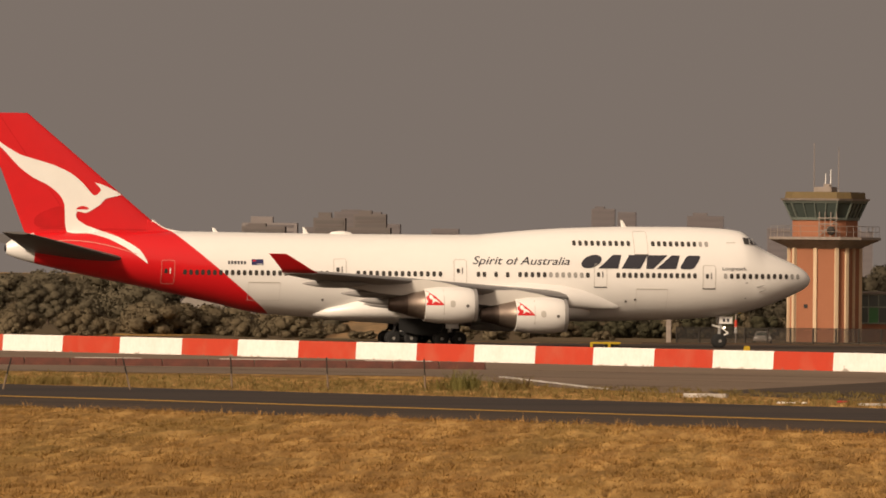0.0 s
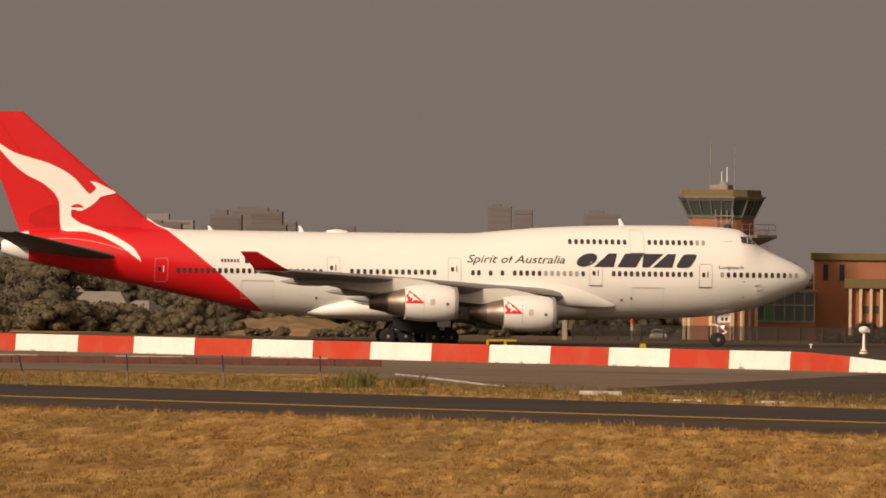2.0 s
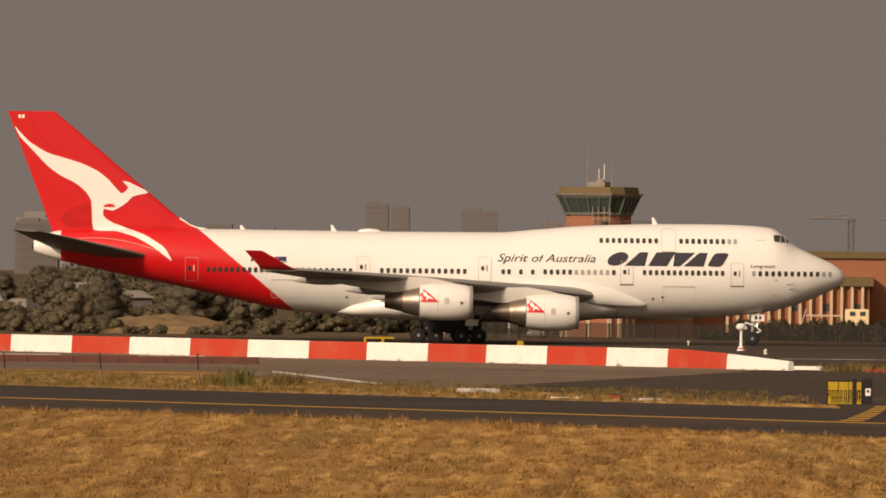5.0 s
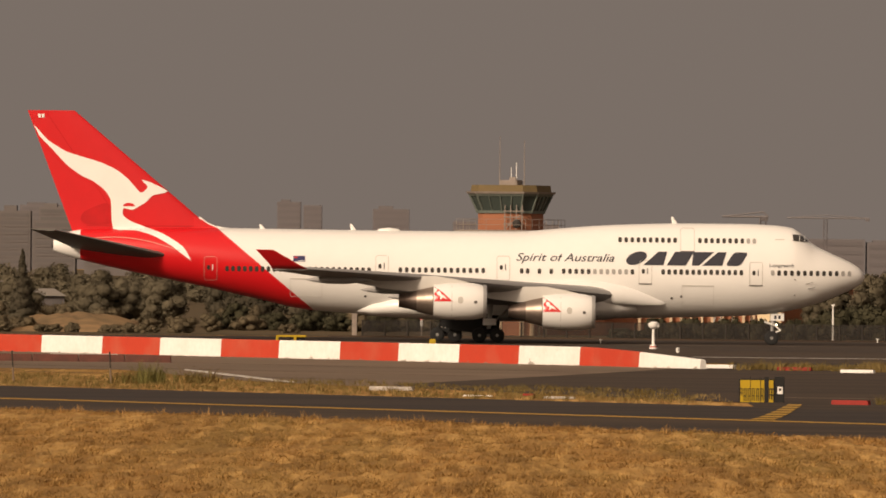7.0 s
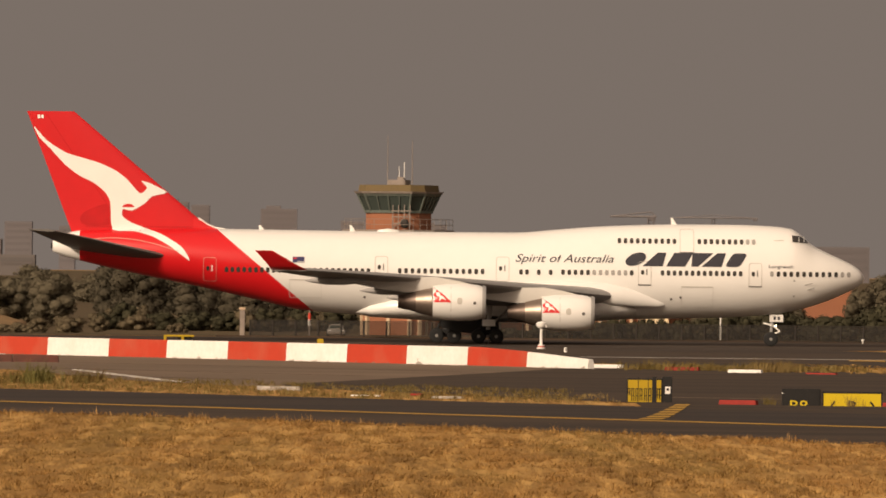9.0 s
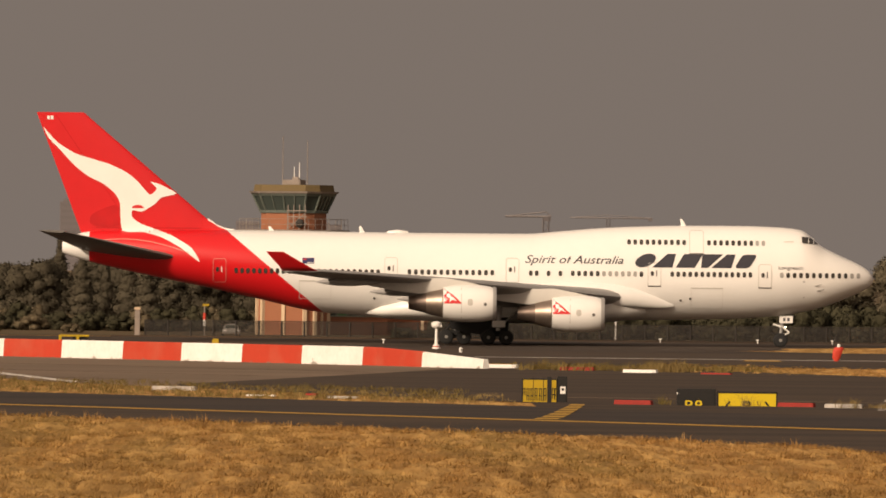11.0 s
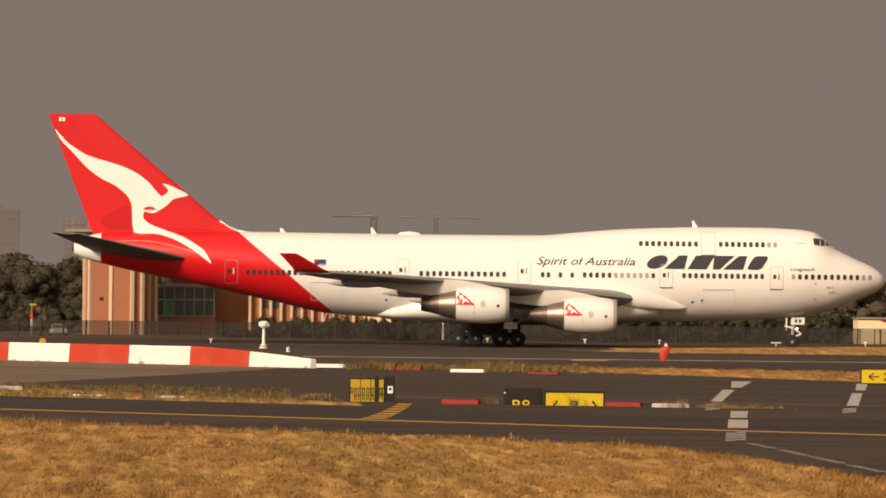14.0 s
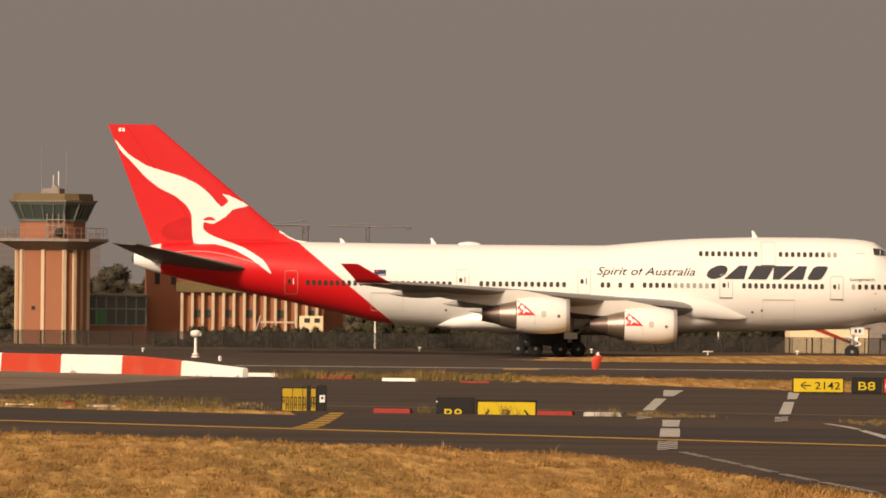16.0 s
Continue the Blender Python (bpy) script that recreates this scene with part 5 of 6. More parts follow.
part("upper_wall", boxed((19.5, 944, 3.7), (19.6, 14, 7.5)), M_BRICK, hall, "orange brick wall")
part("roof_fascia", boxed((19.5, 944, 7.75), (20.2, 14.6, 0.66), bevel=0.04), M_OLIVE, hall, "weathered olive roof fascia")
part("wing_wall", boxed((19.5, 936, 2.4), (13.0, 4, 4.9)), M_BRICK, hall, "orange brick wall behind ribs")
part("wing_fascia", boxed((19.4, 936, 5.3), (14.0, 5.2, 0.9), bevel=0.05), M_OLIVE, hall, "olive canopy fascia")
part("soffit", boxed((19.4, 935.9, 4.82), (13.6, 4.6, 0.06)), M_SLAB, hall)
for k in range(14):
    part("rib", boxed((12.95 + 0.955 * k, 933.7, 2.4), (0.26, 0.5, 4.8), bevel=0.02), M_RIB, hall, "cream concrete rib")
for k in (1, 2, 4, 6, 9, 12):
    part("window", boxed((13.43 + 0.955 * k, 933.98, 2.9), (0.5, 0.06, 0.7)), M_TGLASS, hall)
for x in (10.7, 12.2):
    part("slot_window", boxed((x, 936.97, 6.3), (0.45, 0.08, 1.5)), M_DARK, hall)
steps = thing("boarding_steps", pose(19.6, 905, 0), "pale mobile boarding steps behind the fence", "steps")
part("platform", boxed((1.5, 0, 2.3), (3.0, 1.4, 0.16), bevel=0.02), M_RIB, steps)
cabin = part("canopy", boxed((4.5, 0, 2.15), (2.1, 1.4, 1.5), bevel=0.05), M_CREAM, steps, "cream cabin")
for x in (4.1, 5.0):
    part("window", boxed((x, -0.72, 2.5), (0.5, 0.04, 0.4), bevel=0.01), M_TGLASS, cabin)
for x0, z0, x1, z1 in ((-0.6, 0.0, 0.3, 2.2), (1.2, 0.0, 1.2, 2.2), (2.9, 0.0, 2.9, 2.2), (-0.9, 0.1, 0.0, 2.9), (3.7, 0.0, 3.7, 1.5), (5.3, 0.0, 5.3, 1.5)):
    part("leg", tube((x0, 0, z0), (x1, 0, z1), 0.07, 0.07, 6), M_STEEL, steps)

shed = thing("brick_annexe", pose(36.4, 956, 0), "plain orange brick building behind trees", "building")
part("wall", boxed((0, 0, 2.5), (14.4, 8, 5.1)), M_BRICK, shed, "plain orange brick wall")
part("roof", boxed((0, 0, 5.12), (14.7, 8.3, 0.2), bevel=0.03), M_SLAB, shed)
part("roof_fascia", boxed((4.2, -4.2, 5.25), (6.4, 0.5, 1.1), bevel=0.04), M_OLIVE, shed, "olive canopy fascia")
part("downpipe", tube((-5.0, -4.08, 0), (-5.0, -4.08, 4.9), 0.08, 0.08, 8), M_SLAB, shed)
board = thing("red_signboard", pose(55.6, 905, 0), "small red signboard on a post above trees", "sign")
part("post", tube((0, 0, 0), (0, 0, 5.9), 0.1, 0.08, 8), M_POST, board)
part("panel", boxed((0, -0.1, 6.3), (1.0, 0.12, 0.8), bevel=0.03), M_DRED, board, "red panel")

# ---- service building at the field's edge ----
hut = thing("service_building", pose(0, 0, 0), "cream flat-roofed service building with a red stair stripe", "building")
part("wall", boxed((70.4, 908, 1.1), (7.0, 6, 2.4)), M_CREAM, hut, "cream rendered wall")
part("roof", boxed((70.4, 908, 2.35), (7.3, 6.4, 0.14), bevel=0.02), M_SLAB, hut)
part("stripe", loft([[(x - w, 904.9, z), (x + w, 904.9, z), (x + w, 904.97, z), (x - w, 904.97, z)] for x, z, w in ((69.3, 2.2, 0.5), (72.6, 0.9, 0.28))]), M_DRED, hut, "slanted red stair stripe")
part("annex", boxed((76.3, 907.5, 1.35), (4.6, 5, 2.9)), M_SLAB, hut, "grey annex")
part("window", boxed((75.6, 904.96, 1.5), (0.9, 0.06, 0.6)), M_TGLASS, hut)
for k in range(6):
    part("rail_post", tube((67 + 1.3 * k, 903.5, 0), (67 + 1.3 * k, 903.5, 1.4), 0.05, 0.05, 5), M_POST, hut)


# ---- trees and scrub ----
def crown_mesh(seed, height, width, lobes, leaves, leaf, low=0.25, pine=False):
    """A crown of overlapping lobes of uneven size, each a loose shell of leaf sprays over a thinner heart; one joined mesh."""
    r = random.Random(seed)
    verts, faces, normals = [], [], []
    for j in range(lobes):
        k = (j + r.random()) / lobes
        if pine:
            z, rad = height * (low + (1 - low) * k), width * 0.5 * (1 - k) + 0.12
            size, off = Vector((rad, rad, height * 1.5 / lobes)), 0.25 * rad
        else:
            z = height * (low + (0.86 - low) * k)
            rad = width * 0.5 * math.sqrt(max(0.12, 1 - (1.7 * k - 0.75) ** 2))
            size, off = Vector((1, 1, 0.78)) * width * r.uniform(0.13, 0.25), rad * r.uniform(0.2, 0.72)
        turn = j * 2.4 + r.uniform(-0.4, 0.4)
        c = Vector((off * math.cos(turn), off * math.sin(turn), z))
        b = len(verts)
        for lat in range(6):  # heart
            ph = math.pi * (lat + 0.5) / 6
            for lon in range(9):
                d = Vector((math.sin(ph) * math.cos(lon * 0.698), math.sin(ph) * math.sin(lon * 0.698), math.cos(ph)))
                verts.append(c + d * size * r.uniform(0.66, 0.86))
                normals.append(d)
        for lat in range(5):
            for lon in range(9):
                e0, e1 = b + lat * 9 + lon, b + lat * 9 + (lon + 1) % 9
                faces += [(e0, e0 + 9, e1 + 9), (e0, e1 + 9, e1)]
        for _ in range(int(leaves * (size.x / (0.19 * width)) ** 2) if not pine else int(leaves * (1.25 - k))):
            d = Vector((r.gauss(0, 1), r.gauss(0, 1), r.gauss(0, 1))).normalized()
            p = c + d * size * (0.72 + 0.42 * r.random() ** 1.5)
            u = Vector((r.gauss(0, 1), r.gauss(0, 1), r.gauss(0, 0.8))).normalized()
            v = u.cross(d + Vector((r.gauss(0, 0.4), r.gauss(0, 0.4), r.gauss(0, 0.4)))).normalized() * leaf * r.uniform(0.35, 0.7)
            u = u * leaf * r.uniform(0.6, 1.4)
            b = len(verts)
            verts += [p - u, p + v, p + u, p - v]
            normals += [(d + Vector((0, 0, 0.25)) + Vector((r.gauss(0, 0.2), r.gauss(0, 0.2), r.gauss(0, 0.2)))).normalized()] * 4
            faces += [(b, b + 1, b + 2), (b, b + 2, b + 3)]
    me = bpy.data.meshes.new("crown")
    me.from_pydata([tuple(v) for v in verts], [], faces)
    me.shade_smooth()
    me.normals_split_custom_set_from_vertices([tuple(v) for v in normals])
    return me


def trunk_mesh(seed, height, r0):
    r = random.Random(seed)
    pieces = [tube((0, 0, -0.1), (0.1, 0, height * 0.75), r0, r0 * 0.35, 8)]
    for _ in range(6):
        z, a = height * r.uniform(0.25, 0.6), r.uniform(0, 6.28)
        pieces.append(tube((0, 0, z), (1.6 * math.cos(a), 1.6 * math.sin(a), z + height * 0.22), r0 * 0.4, r0 * 0.12, 6))
    return joined(*pieces)


TREES = []
for i, (h, w, n, lf) in enumerate(((9.5, 7.5, 22, 0.19), (8.2, 8.5, 24, 0.19), (10.5, 6.5, 24, 0.18), (7.0, 6.0, 19, 0.17))):
    TREES.append((crown_mesh(11 + i, h, w, n, 330, lf), h))
PINE = crown_mesh(41, 10.5, 4.2, 16, 300, 0.17, 0.08, True)
BUSH = [crown_mesh(61 + i, h, w, n, 230, 0.13, 0.1) for i, (h, w, n) in enumerate(((2.2, 4.5, 11), (1.6, 3.5, 9), (3.2, 4.2, 13)))]
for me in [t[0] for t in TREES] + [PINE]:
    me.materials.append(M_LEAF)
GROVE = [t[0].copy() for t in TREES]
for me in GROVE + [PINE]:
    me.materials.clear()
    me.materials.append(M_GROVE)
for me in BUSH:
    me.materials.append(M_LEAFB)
# bush shapes for the leaf colour with painted shade
SHADED = [crown_mesh(71 + i, h, w, n, 230, 0.13, 0.1) for i, (h, w, n) in enumerate(((2.2, 4.5, 11), (1.6, 3.5, 9), (3.2, 4.2, 13)))]
for me in SHADED:
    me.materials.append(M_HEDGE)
tr = random.Random(8)
TRUNK = part("trunk", trunk_mesh(3, 9, 0.28), M_BARK)
trunk_data = TRUNK.data
bpy.data.objects.remove(TRUNK)


def plant_tree(x, y, k, s=1.0, pine=False, in_grove=False):
    t = thing("pine_tree" if pine else "tree", pose(x, y, 0, 0, 0, tr.uniform(0, 360)), "tall conical pine with haze in its leaf colour" if pine else "tree behind the boundary fence, haze in its leaf colour", "tree", "trees behind the fence")
    tk = new("trunk", trunk_data)
    tk.parent = t
    tk.scale = (s, s, s)
    c = new("crown", PINE if pine else GROVE[k] if in_grove else TREES[k][0])
    c.parent = t
    c.scale = (s * tr.uniform(0.9, 1.15), s * tr.uniform(0.9, 1.15), s)


for k in range(13):  # grove west of the tower
    plant_tree(-27 + 2.3 * k + tr.uniform(-1, 1), 985 + tr.uniform(-15, 25), k % 4, tr.uniform(0.68, 0.9), in_grove=True)
for k in range(5):  # behind the link building
    plant_tree(3 + 2.0 * k, 965 + tr.uniform(-4, 10), k % 4, tr.uniform(0.72, 0.85), in_grove=True)
for k in range(30):  # long belt east of the hall
    x = 29 + 2.5 * k
    px_, py_, ps_ = x + tr.uniform(-1, 1), 940 + tr.uniform(-12, 30), tr.uniform(0.62, 0.86) if x < 82 else tr.uniform(0.95, 1.15)
    if 36.8 < x < 43:  # a gap that shows the annexe
        continue
    if x < 37:
        py_ = 932 + (py_ - 940) * 0.2
    plant_tree(px_, py_, (k * 3 + 1) % 4, ps_ * (0.62 if x < 31 else 1.0))
for k in range(64):  # belt of trees to the west
    plant_tree(-118 + 1.75 * k + tr.uniform(-2, 2), 1050 + tr.uniform(-70, 170), k % 4, tr.uniform(0.36, 0.6))
for x, y, s in ((-64.5, 985, 0.9), (-67, 992, 0.95), (-39.5, 990, 0.55), (-36.5, 992, 0.6), (-48, 1010, 0.62), (-33, 985, 0.6)):
    plant_tree(x, y, 1, s)
for x, y, s in ((-19.2, 975, 0.72), (-14.7, 972, 0.78), (-12.9, 970, 0.74), (-17.0, 980, 0.66)):
    plant_tree(x, y, 0, s, True)
plant_tree(-21.9, 1000, 0, 0.84, True)
plant_tree(-47.0, 1000, 0, 0.68, True)
for k in range(120):
    x = -110 + 92 * tr.random() if k < 92 else tr.uniform(29, 66)
    y = 905 + 210 * tr.random() ** 1.3 if k < 92 else tr.uniform(898, 903)
    s = tr.uniform(0.5, 1.0) if k < 92 else tr.uniform(0.4, 0.75)
    b = thing("scrub_bush", pose(x, y, 0, 0, 0, tr.uniform(0, 360)), "olive scrub bush beyond the taxiway, haze in its colour" if k < 92 else "bush behind the chain-link fence, shade in its leaf colour", "bush", "scrub bushes")
    c = new("foliage", BUSH[k % 3] if k < 92 else SHADED[k % 3])
    c.parent = b
    c.scale = (s, s, s * tr.uniform(0.7, 1.2))
for k in range(34):  # low scrub before the dry bank and the houses
    x = tr.uniform(-46, -31) if k < 20 else tr.uniform(-63, -49)
    b = thing("scrub_bush", pose(x, tr.uniform(906, 912) if k < 20 else tr.uniform(936, 950), 0, 0, 0, tr.uniform(0, 360)), "low haze-tinted scrub bush before a dry bank" if k < 20 else "haze-tinted bush hiding small houses", "bush", "scrub bushes")
    c = new("foliage", BUSH[k % 3])
    c.parent = b
    s = tr.uniform(0.3, 0.5) if k < 20 else tr.uniform(0.95, 1.4)
    c.scale = (s, s, s * (0.9 if k % 3 < 2 else 0.7))
for k in range(44):  # dense thicket along the fence east of the hall, shade put into its colour
    b = thing("thicket_bush", pose(30.5 + 0.82 * k + tr.uniform(-0.4, 0.4), tr.uniform(908, 922), 0, 0, 0, tr.uniform(0, 360)), "dense thicket bush behind the fence, shade in its leaf colour", "bush", "thicket bushes")
    c = new("foliage", SHADED[k % 3])
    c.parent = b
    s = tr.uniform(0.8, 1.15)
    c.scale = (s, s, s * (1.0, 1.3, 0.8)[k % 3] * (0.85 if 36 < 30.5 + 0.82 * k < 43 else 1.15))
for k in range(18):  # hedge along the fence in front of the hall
    b = thing("hedge_bush", pose(10.5 + 1.05 * k, 900 + tr.uniform(-1, 1), 0, 0, 0, tr.uniform(0, 360)), "clipped hedge bush behind the fence, shade in its leaf colour", "bush", "hedge bushes")
    c = new("foliage", SHADED[k % 3])
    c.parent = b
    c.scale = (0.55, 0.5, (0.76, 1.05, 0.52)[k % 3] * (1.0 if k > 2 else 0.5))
for k in range(22):  # undergrowth below the grove west of the tower
    b = thing("undergrowth_bush", pose(-27 + 1.15 * k + tr.uniform(-0.5, 0.5), tr.uniform(950, 964), 0, 0, 0, tr.uniform(0, 360)), "dark undergrowth bush below the grove", "bush", "undergrowth")
    c = new("foliage", (BUSH if k % 3 == 0 else SHADED)[k % 3])
    c.parent = b
    s = tr.uniform(0.55, 0.9)
    c.scale = (s, s, s * tr.uniform(0.8, 1.2))
mound = []
for x in np.linspace(-44.5, -32.5, 30):
    k = math.sin(math.pi * (x + 44.5) / 12.0) ** 0.35 if -44.5 < x < -32.5 else 0.0
    mound.append([(x, 914 + y, z * k * (1 + 0.25 * noise.noise((x * 0.9, y * 0.2, 2.0)) + 0.15 * noise.noise((x * 2.6, y * 0.6, 5.0)))) for y, z in ((0, 0.0), (3, 0.5), (6, 1.0), (9, 1.35), (12, 1.55), (16, 1.6), (22, 1.45), (30, 0.0))])
tagged(part("dry_mound", loft(mound, closed=False, caps=False), M_BANK, None, "", True), "low mound of dry grass beyond the taxiway", "mound")
tagged(part("rough_ground", flat([(-600, 893), (600, 893), (600, 4600), (-600, 4600)], 0.03), shader("scrubby_earth", (0.088, 0.072, 0.046), 0.95, grain=0.6, scale=0.2, tint=(0.12, 0.086, 0.05), stain=0.5, spec=0.05)),
       "scrubby brown-green ground behind the fence", "ground", kind="structure")
for x, y, w, dep in ((-52, 1130, 10, 40), (-62, 930, 6, 14)):
    tagged(part("dry_patch", flat([(x + w * math.cos(a) * (1 + 0.2 * math.sin(3 * a)), y + dep * math.sin(a)) for a in (2 * math.pi * i / 18 for i in range(18))], 0.06), M_GRASS), "patch of dry grass among scrub", "ground", kind="structure")

# a far line of woods, added before the suburb to cover bare ground, too far to tell its trees apart
wv, wf = [], []
for k in range(44):
    src = BUSH[k % 3]
    m = pose(-150 + 5.0 * k + tr.uniform(-2, 2), 1480 + tr.uniform(-60, 120), 0, 0, 0, tr.uniform(0, 360)) @ Matrix.Diagonal((2.4, 2.4, tr.uniform(1.7, 2.6) * (1.0, 1.35, 0.72)[k % 3], 1))
    base = len(wv)
    wv += [tuple(m @ v.co) for v in src.vertices]
    wf += [tuple(base + i for i in p.vertices) for p in src.polygons]
me = bpy.data.meshes.new("far_woods")
me.from_pydata(wv, [], wf)
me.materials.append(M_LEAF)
tagged(new("far_woods", me), "far line of haze-tinted brown-green woods", "trees", kind="stuff")

# ---- the suburb and the city, smoke haze put into their colours ----
for x, y, w, h in ((-57.6, 962, 5.4, 3.7), (-53.6, 958, 3.4, 2.9), (-64, 1290, 6, 3.6), (-84, 1300, 7, 3.8), (-58, 1300, 4, 2.6), (-30, 1280, 6, 3.0), (-14, 1300, 6, 3.2)):
    hs = thing("house", pose(x, y, 0, 0, 0, tr.uniform(-25, 25)), "small pale-roofed house half hidden by trees", "house", "suburban houses")
    part("wall", boxed((0, 0, h * 0.33), (w * 0.9, 5, h * 0.66)), M_FLAT, hs)
    part("roof", loft([[(-w / 2, sy * 3, h * 0.64), (w / 2, sy * 3, h * 0.64), (w / 2 - 1, sy * 0.1, h), (-w / 2 + 1, sy * 0.1, h)] for sy in (-1, 1)]), M_ROOF, hs, "pale sheet roof")
    part("window", boxed((w * 0.2, -2.53, h * 0.35), (1.2, 0.06, 0.8)), M_FLATW, hs)


def block(x0, x1, y, h, wall, glass, label, f, group, step=0.0):
    """A distant building, drawn at y and pushed f times further off: body, roof plant, and a window band with a balcony rail on each storey."""
    b = thing("apartment_block" if wall is M_FLAT else "city_tower", pose((x0 + x1) / 2 * f, y * f, 0), label, "building", group)
    w, h, step = (x1 - x0) * f, EYE[2] + (h - EYE[2]) * f, step * f
    part("wall", boxed((0, 0, h / 2), (w, 14, h)), wall, b)
    if step:
        part("roof_plant", boxed((-w * 0.15, 0, h + step / 2), (w * 0.4, 10, step)), wall, b)
    for k in range(14):
        z = h - 1.6 - 3.0 * k
        if z < 3:
            break
        if wall is M_FLAT:
            part("window_band", boxed((0, -7.06, z), (w * 0.9, 0.2, 1.3)), glass, b)
            part("balcony", boxed((0, -7.1, z - 1.1), (w * 0.86, 0.3, 0.8)), wall, b)
        else:
            part("window_band", boxed((0, -7.06, z), (w * 0.88, 0.2, 1.3)), glass, b)
    return b


CT = "city building on the horizon, smoke haze in its colours"
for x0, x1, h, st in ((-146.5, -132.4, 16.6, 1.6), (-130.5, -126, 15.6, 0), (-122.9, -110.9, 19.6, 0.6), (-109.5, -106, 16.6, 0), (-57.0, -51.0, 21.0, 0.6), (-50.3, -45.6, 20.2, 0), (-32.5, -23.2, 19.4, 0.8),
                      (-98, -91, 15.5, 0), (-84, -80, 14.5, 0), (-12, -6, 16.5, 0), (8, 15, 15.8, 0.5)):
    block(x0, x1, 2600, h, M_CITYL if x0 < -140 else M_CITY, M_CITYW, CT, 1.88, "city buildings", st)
AP = "apartment block with window bands, smoke haze in its colours"
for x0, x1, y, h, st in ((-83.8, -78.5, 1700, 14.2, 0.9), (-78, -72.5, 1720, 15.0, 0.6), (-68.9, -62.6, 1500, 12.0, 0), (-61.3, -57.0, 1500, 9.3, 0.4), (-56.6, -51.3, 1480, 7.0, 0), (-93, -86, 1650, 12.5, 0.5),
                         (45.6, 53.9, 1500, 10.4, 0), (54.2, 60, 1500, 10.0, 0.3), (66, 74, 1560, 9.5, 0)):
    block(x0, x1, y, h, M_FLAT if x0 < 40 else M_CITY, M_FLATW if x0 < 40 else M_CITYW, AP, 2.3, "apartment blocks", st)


def crane(x, y, h, left, right, label):
    c = thing("tower_crane", pose(x, y, 0), label, "crane", "tower cranes")
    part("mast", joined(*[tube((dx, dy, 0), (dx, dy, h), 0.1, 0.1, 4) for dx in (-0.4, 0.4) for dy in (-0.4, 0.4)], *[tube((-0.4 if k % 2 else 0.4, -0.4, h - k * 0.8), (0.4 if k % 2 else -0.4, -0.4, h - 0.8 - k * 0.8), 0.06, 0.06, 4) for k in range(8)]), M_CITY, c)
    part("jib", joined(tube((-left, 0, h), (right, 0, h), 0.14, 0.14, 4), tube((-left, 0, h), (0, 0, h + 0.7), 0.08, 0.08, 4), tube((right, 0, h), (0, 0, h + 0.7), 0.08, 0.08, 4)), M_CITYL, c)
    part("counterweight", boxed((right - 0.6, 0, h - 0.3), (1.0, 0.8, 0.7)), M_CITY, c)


crane(38.9, 1500, 13.6, 6.0, 0.8, "tower crane with smoke haze in its pale colours")
crane(77, 2400, 17.4, 9.0, 10.5, "far tower crane, faint from smoke haze in its colours")


# ---- grasses ----
def tufts(name, spots, blades, height, width, material, label, seed):
    """Bent blades in tufts, all in one mesh."""
    r = np.random.RandomState(seed)
    n = len(spots) * blades
    base = np.repeat(np.asarray(spots), blades, axis=0)
    h = np.repeat(r.uniform(0.45, 1.2, len(spots)), blades) * height * r.uniform(0.6, 1.15, n)
    a, lean = r.uniform(0, 2 * np.pi, n), r.uniform(0.2, 1.5, n) * h
    off = r.normal(0, 0.11, (n, 2))
    p0 = np.column_stack([base + off, np.full(n, -0.01)])
    side = np.column_stack([np.cos(a + 1.57), np.sin(a + 1.57), np.zeros(n)]) * (width * r.uniform(0.6, 1.4, n))[:, None]
    mid = p0 + np.column_stack([np.cos(a) * lean * 0.4, np.sin(a) * lean * 0.4, h * 0.6])
    tip = p0 + np.column_stack([np.cos(a) * lean, np.sin(a) * lean, h])
    v = np.stack([p0 - side, p0 + side, mid + side * 0.8, mid - side * 0.8, tip], 1).reshape(-1, 3)
    i = np.arange(n)[:, None] * 5
    f = np.concatenate([i + [0, 1, 2], i + [0, 2, 3], i + [3, 2, 4]], 1).reshape(-1, 3)
    me = bpy.data.meshes.new(name)
    me.from_pydata(v.tolist(), [], f.tolist())
    me.materials.append(material)
    return tagged(new(name, me), label, "grass", kind="stuff")


gr = np.random.RandomState(4)


def scatter(count, n0, n1, y0, y1, keep=1.0):
    """Random spots of the sheet between two lines along the taxiway, inside the view's sweep."""
    y = gr.uniform(y0, y1, count * 3)
    x = gr.uniform(-0.088, 0.088, count * 3) * y
    n = x * N.x + y * N.y
    clump = np.array([noise.noise((a * 0.25, b * 0.09, 0)) for a, b in zip(x, y)])
    ok = (n > n0) & (n < n1) & (clump > gr.uniform(-0.9, 0.5, count * 3) * keep)
    return np.column_stack([x, y])[ok][:count]


def off_pavement(p):
    edge = np.interp(p[:, 0], [q[0] for q in near_edge[:-2]], [q[1] for q in near_edge[:-2]])
    return p[(p[:, 0] < -1.7) | (p[:, 1] < edge - 1.0)]



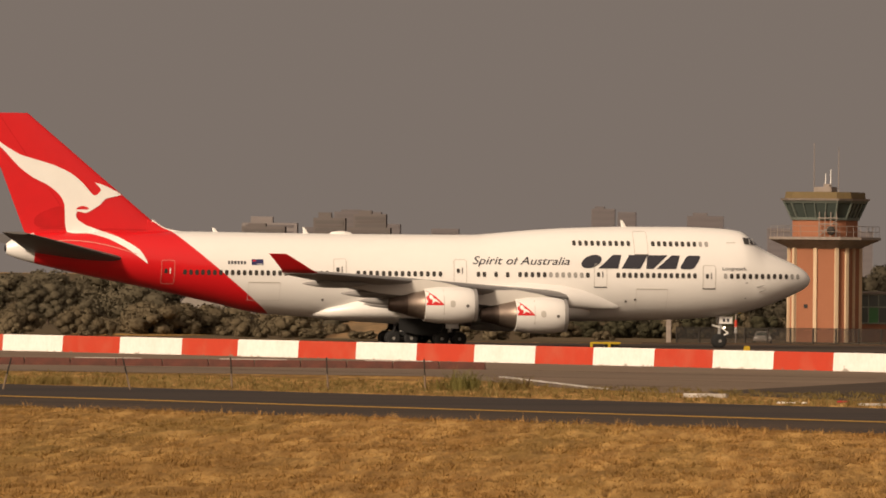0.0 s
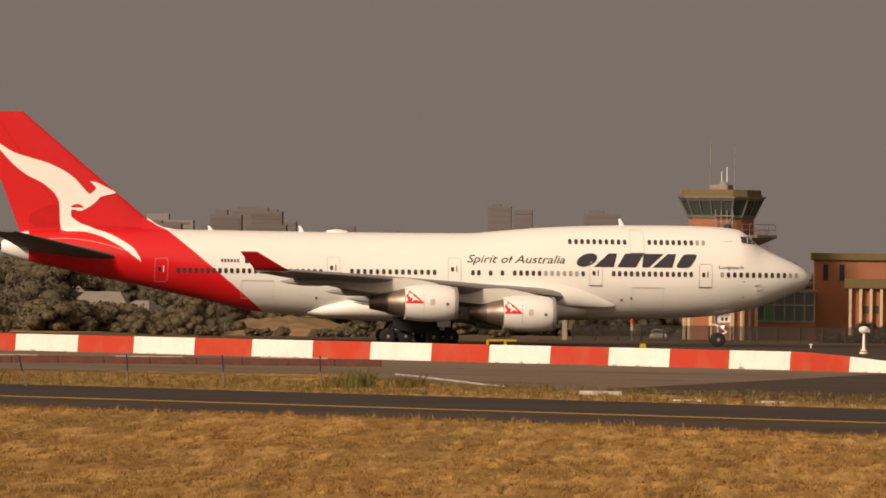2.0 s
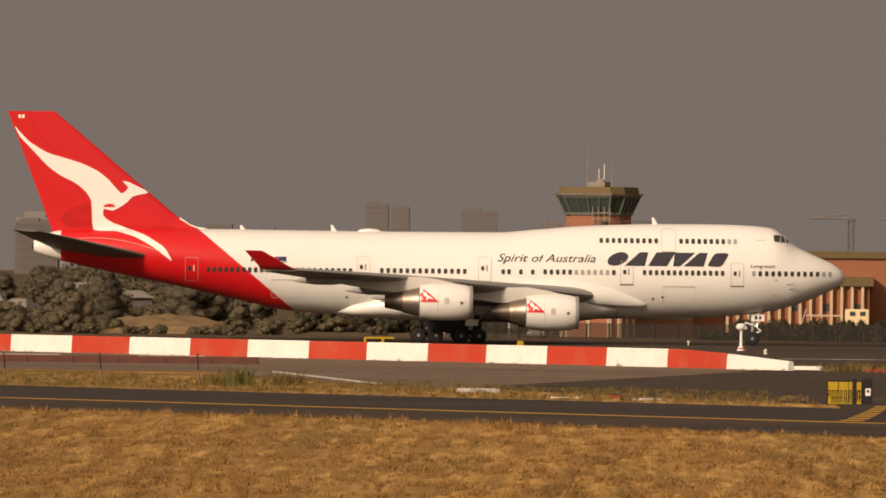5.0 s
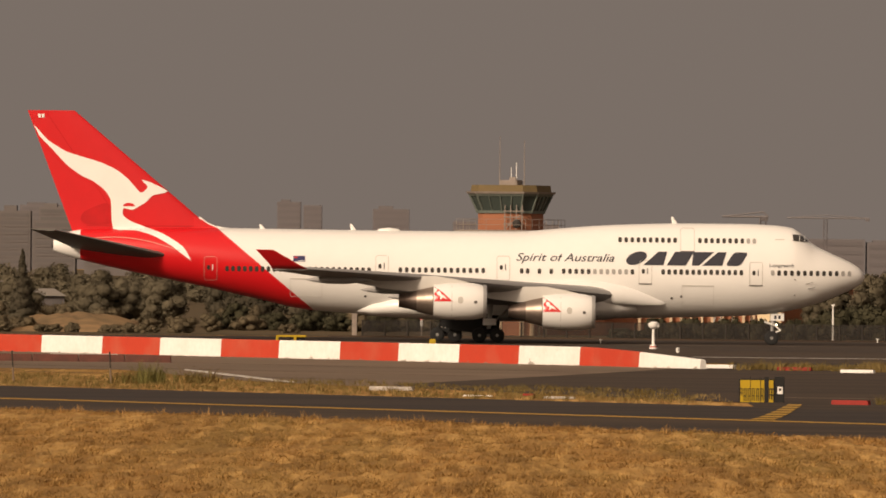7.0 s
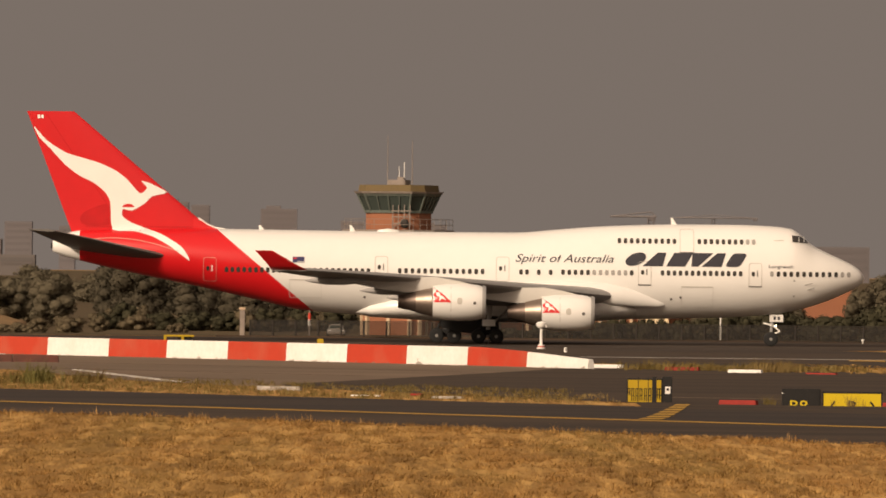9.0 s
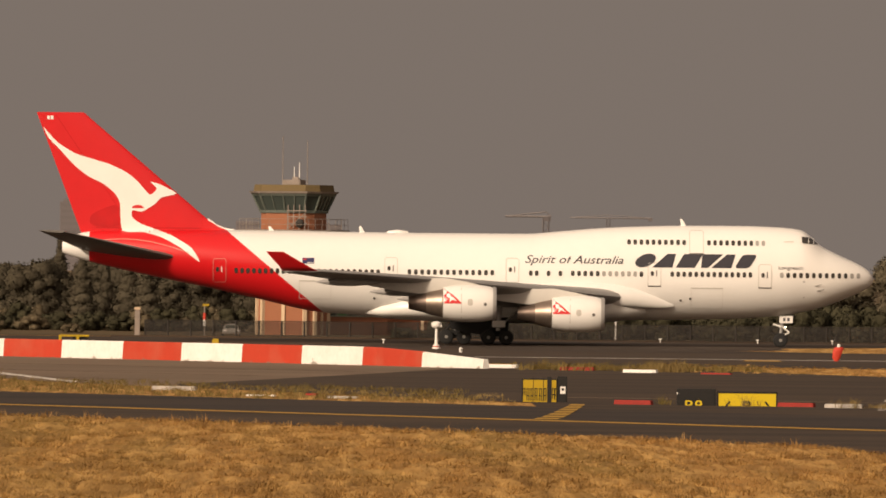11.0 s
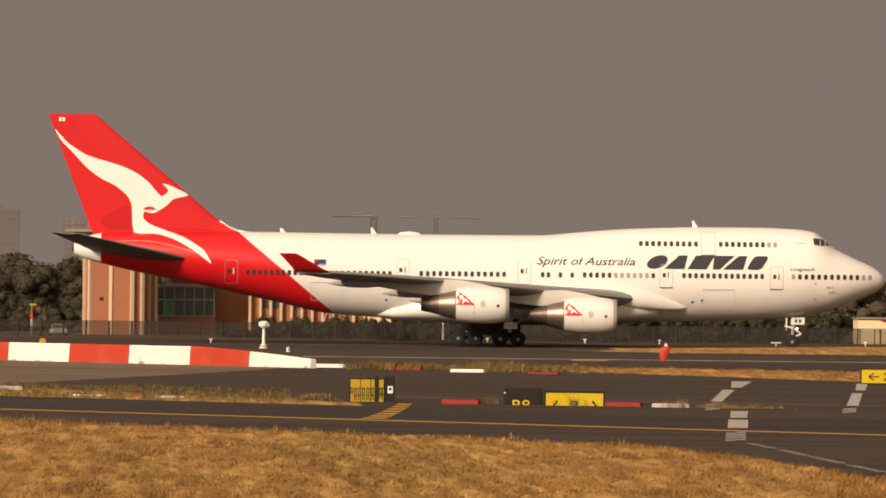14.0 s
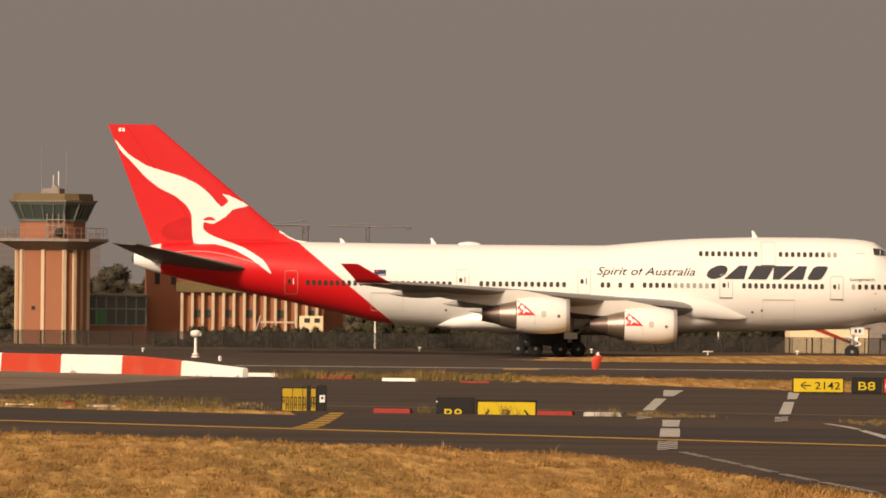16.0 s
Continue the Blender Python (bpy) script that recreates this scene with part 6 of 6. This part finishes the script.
def field_height(x, y):
    """Tussocky relief of the grass beside the taxiway, stretched to fit the camera's view."""
    h = 0.5 + 0.5 * noise.noise((x * 0.8, y * 0.16, 0.0)) + 0.5 * noise.noise((x * 2.3, y * 0.4, 3.0)) + 0.5 * noise.noise((x * 6.0, y * 0.9, 7.0))
    out = 264.3 - (x * N.x + y * N.y)
    if x > -1.7:
        out = min(out, 0.6 * (float(np.interp(x, [q[0] for q in near_edge[:-2]], [q[1] for q in near_edge[:-2]])) - y))
    return 0.21 * max(h, 0.0) * min(max(out / 5, 0.0), 1.0) + (0.012 if out > 0 else -0.2)


ga, gy = np.linspace(-0.085, 0.072, 190), np.linspace(262, 500, 230)
fv = [(float(q * y), float(y), field_height(float(q * y), float(y))) for y in gy for q in ga]
ff = [(r * 190 + k, r * 190 + k + 1, (r + 1) * 190 + k + 1, (r + 1) * 190 + k) for r in range(229) for k in range(189)
      if min(fv[r * 190 + k][2], fv[r * 190 + k + 1][2], fv[(r + 1) * 190 + k][2], fv[(r + 1) * 190 + k + 1][2]) > 0]
me = bpy.data.meshes.new("grass_field")
me.from_pydata(fv, [], ff)
me.materials.append(M_GRASS)
me.shade_smooth()
tagged(new("grass_field", me), "tussocky dry straw grass beside the taxiway", "grass", kind="stuff")
tufts("straw_grass", off_pavement(scatter(62000, 100, 263.5, 268, 486, 0.6)), 5, 0.25, 0.013, M_GRASSB, "dry straw grass beside the taxiway", 1)
tufts("mixed_grass", off_pavement(scatter(11000, 100, 263.5, 268, 486, 1.3)), 5, 0.26, 0.011, M_STRAW, "mixed brown and straw grass beside the taxiway", 12)
tufts("pale_straw", off_pavement(scatter(3000, 100, 263.5, 268, 486)), 4, 0.26, 0.009, M_BLADE, "pale dry grass stalks beside the taxiway", 11)
tufts("straw_fringe", off_pavement(scatter(1500, 255, 265.5, 300, 500)), 8, 0.42, 0.011, M_BLADE, "taller dry grass fringing the taxiway", 2)
west = scatter(5200, 313, 334, 430, 660)
tufts("verge_grass", west[west[:, 0] < 11.5], 9, 0.28, 0.012, M_VERGE, "dry verge grass behind the taxiway", 3)
west = scatter(4200, 313, 345, 500, 640)
tufts("verge_weeds", west[west[:, 0] < 10], 9, 0.30, 0.012, M_WEED, "green-brown weeds along the verge", 4)
east = scatter(6000, 420, 456, 590, 740)
tufts("strip_grass", east[east[:, 0] > 26], 9, 0.14, 0.016, M_GRASSB, "dry grass strip between taxiways", 5)
tufts("far_strip_grass", np.column_stack([gr.uniform(44, 110, 5000), gr.uniform(800, 832, 5000)]), 6, 0.2, 0.02, M_BLADE, "dry grass strip before the far taxiway", 8)
# strip raised into a bank to fit its height in the camera's view
bank = []
for x in np.linspace(38, 130, 60):
    k = min(max((x - 40) / 22, 0.0), 1.0)
    bank.append([(x, y, z) for y, z in ((793, -0.02), (799, 0.10 * k + 0.01), (812, 0.34 * k), (828, 0.42 * k), (834, 0.36 * k), (837, -0.02))])
tagged(part("grass_bank", loft(bank, closed=False, caps=False), M_GRASS), "low dry grass bank before the far taxiway", "ground", kind="structure")
tufts("weed_row", np.column_stack([14.5 + 16.5 * gr.uniform(0, 1, 300) ** 0.8 + 0.8 * np.sin(gr.uniform(0, 40, 300)), gr.uniform(648, 668, 300)]), 9, 0.5, 0.018, M_WEED, "weeds among the low barricades", 6)
tufts("joint_weeds", np.concatenate([np.column_stack([gr.normal(30.5, 1.2, 70), gr.normal(493, 2, 70)]), np.column_stack([gr.uniform(38, 46, 160), gr.normal(478, 3, 160)])]), 9, 0.26, 0.011, M_VERGE, "weeds in the joint of the asphalt", 9)
for x, y, n, h, lb in ((-19.1, 551.8, 34, 1.15, "tall green weed clump on the verge"), (-20.4, 553, 16, 0.8, "green weed clump on the verge"), (-16.4, 556, 18, 0.9, "brown-green weed clump on the verge"), (-48.5, 566, 90, 0.7, "bright green weed patch on the verge"), (-42.5, 562, 50, 0.6, "green weed patch on the verge")):
    sp = np.column_stack([gr.normal(x, 0.45 if h > 0.75 else 1.6, n), gr.normal(y, 0.8, n)])
    tufts("weed_clump", sp, 14, h, 0.016, M_FRESH if "bright" in lb or h > 1 else M_WEED, lb, 7)


# loose clumps of weeds and tall dry grass by the barricades and signs
for x, y, n, h, wide, mt, lb in ((16.9, 655, 26, 0.7, 0.7, M_WEED, "yellow-green weed clump between low barricades"), (20.4, 652, 26, 0.6, 0.8, M_WEED, "yellow-green weed clump between low barricades"),
                                 (24.4, 646, 70, 0.85, 0.9, M_VERGE, "tall dry grass clump beside the taxiway"), (18.8, 499, 8, 0.6, 0.12, M_WEED, "thin green weed stalks in the asphalt"),
                                 (27.9, 493.5, 22, 0.5, 0.35, M_VERGE, "dry grass clump in the asphalt joint"), (29.8, 493.5, 16, 0.4, 0.3, M_VERGE, "dry grass clump in the asphalt joint"),
                                 (22.6, 494.6, 9, 0.75, 0.3, M_WEED, "thin weed stalks before a yellow sign")):
    tufts("weed_clump", np.column_stack([gr.normal(x, wide, n), gr.normal(y, 1.0, n)]), 12, h, 0.010, mt, lb, 21)


# ---- what moves: the airliner rolls by and its wheels turn ----
# seconds, x, y, heading (degrees from the x axis)
TAXI = [
    (0.0, -33.10, 847.52, 10.92),
    (0.5, -31.06, 847.89, 9.94),
    (1.0, -28.94, 848.24, 8.85),
    (1.5, -26.91, 848.54, 7.82),
    (2.0, -24.75, 848.82, 6.86),
    (2.5, -22.70, 849.05, 5.99),
    (3.0, -20.49, 849.26, 5.00),
    (3.5, -18.41, 849.43, 4.27),
    (4.0, -16.15, 849.58, 3.42),
    (6.5, -5.16, 849.98, 0.72),
    (7.0, -2.80, 850.00, 0.30),
    (7.5, -0.54, 850.01, 0.07),
    (8.0, 1.84, 850.01, -0.14),
    (8.5, 4.09, 850.00, -0.25),
    (9.0, 6.54, 849.98, -0.37),
    (11.5, 18.66, 849.85, -0.94),
    (12.0, 21.25, 849.80, -1.06),
    (12.5, 23.69, 849.75, -1.21),
    (13.0, 26.35, 849.69, -1.37),
    (13.5, 28.86, 849.63, -1.47),
    (14.0, 31.57, 849.56, -1.65),
    (14.5, 34.08, 849.48, -1.71),
    (15.0, 36.88, 849.39, -1.89),
    (15.5, 39.46, 849.31, -2.00),
    (16.0, 42.28, 849.20, -2.16),
]


def motions():
    walk(jet, [(t, pose(x, y, 0, 0, 0, h)) for t, x, y, h in TAXI])
    ts = np.linspace(0, 16, 161)
    px = np.interp(ts, [r[0] for r in TAXI], [r[1] for r in TAXI])
    for o, x, lat, r in WHEELS:
        walk(o, [(float(t), pose(x, lat, r, 0, math.degrees((p - px[0]) / r), 0)) for t, p in zip(ts, px)])


motions()
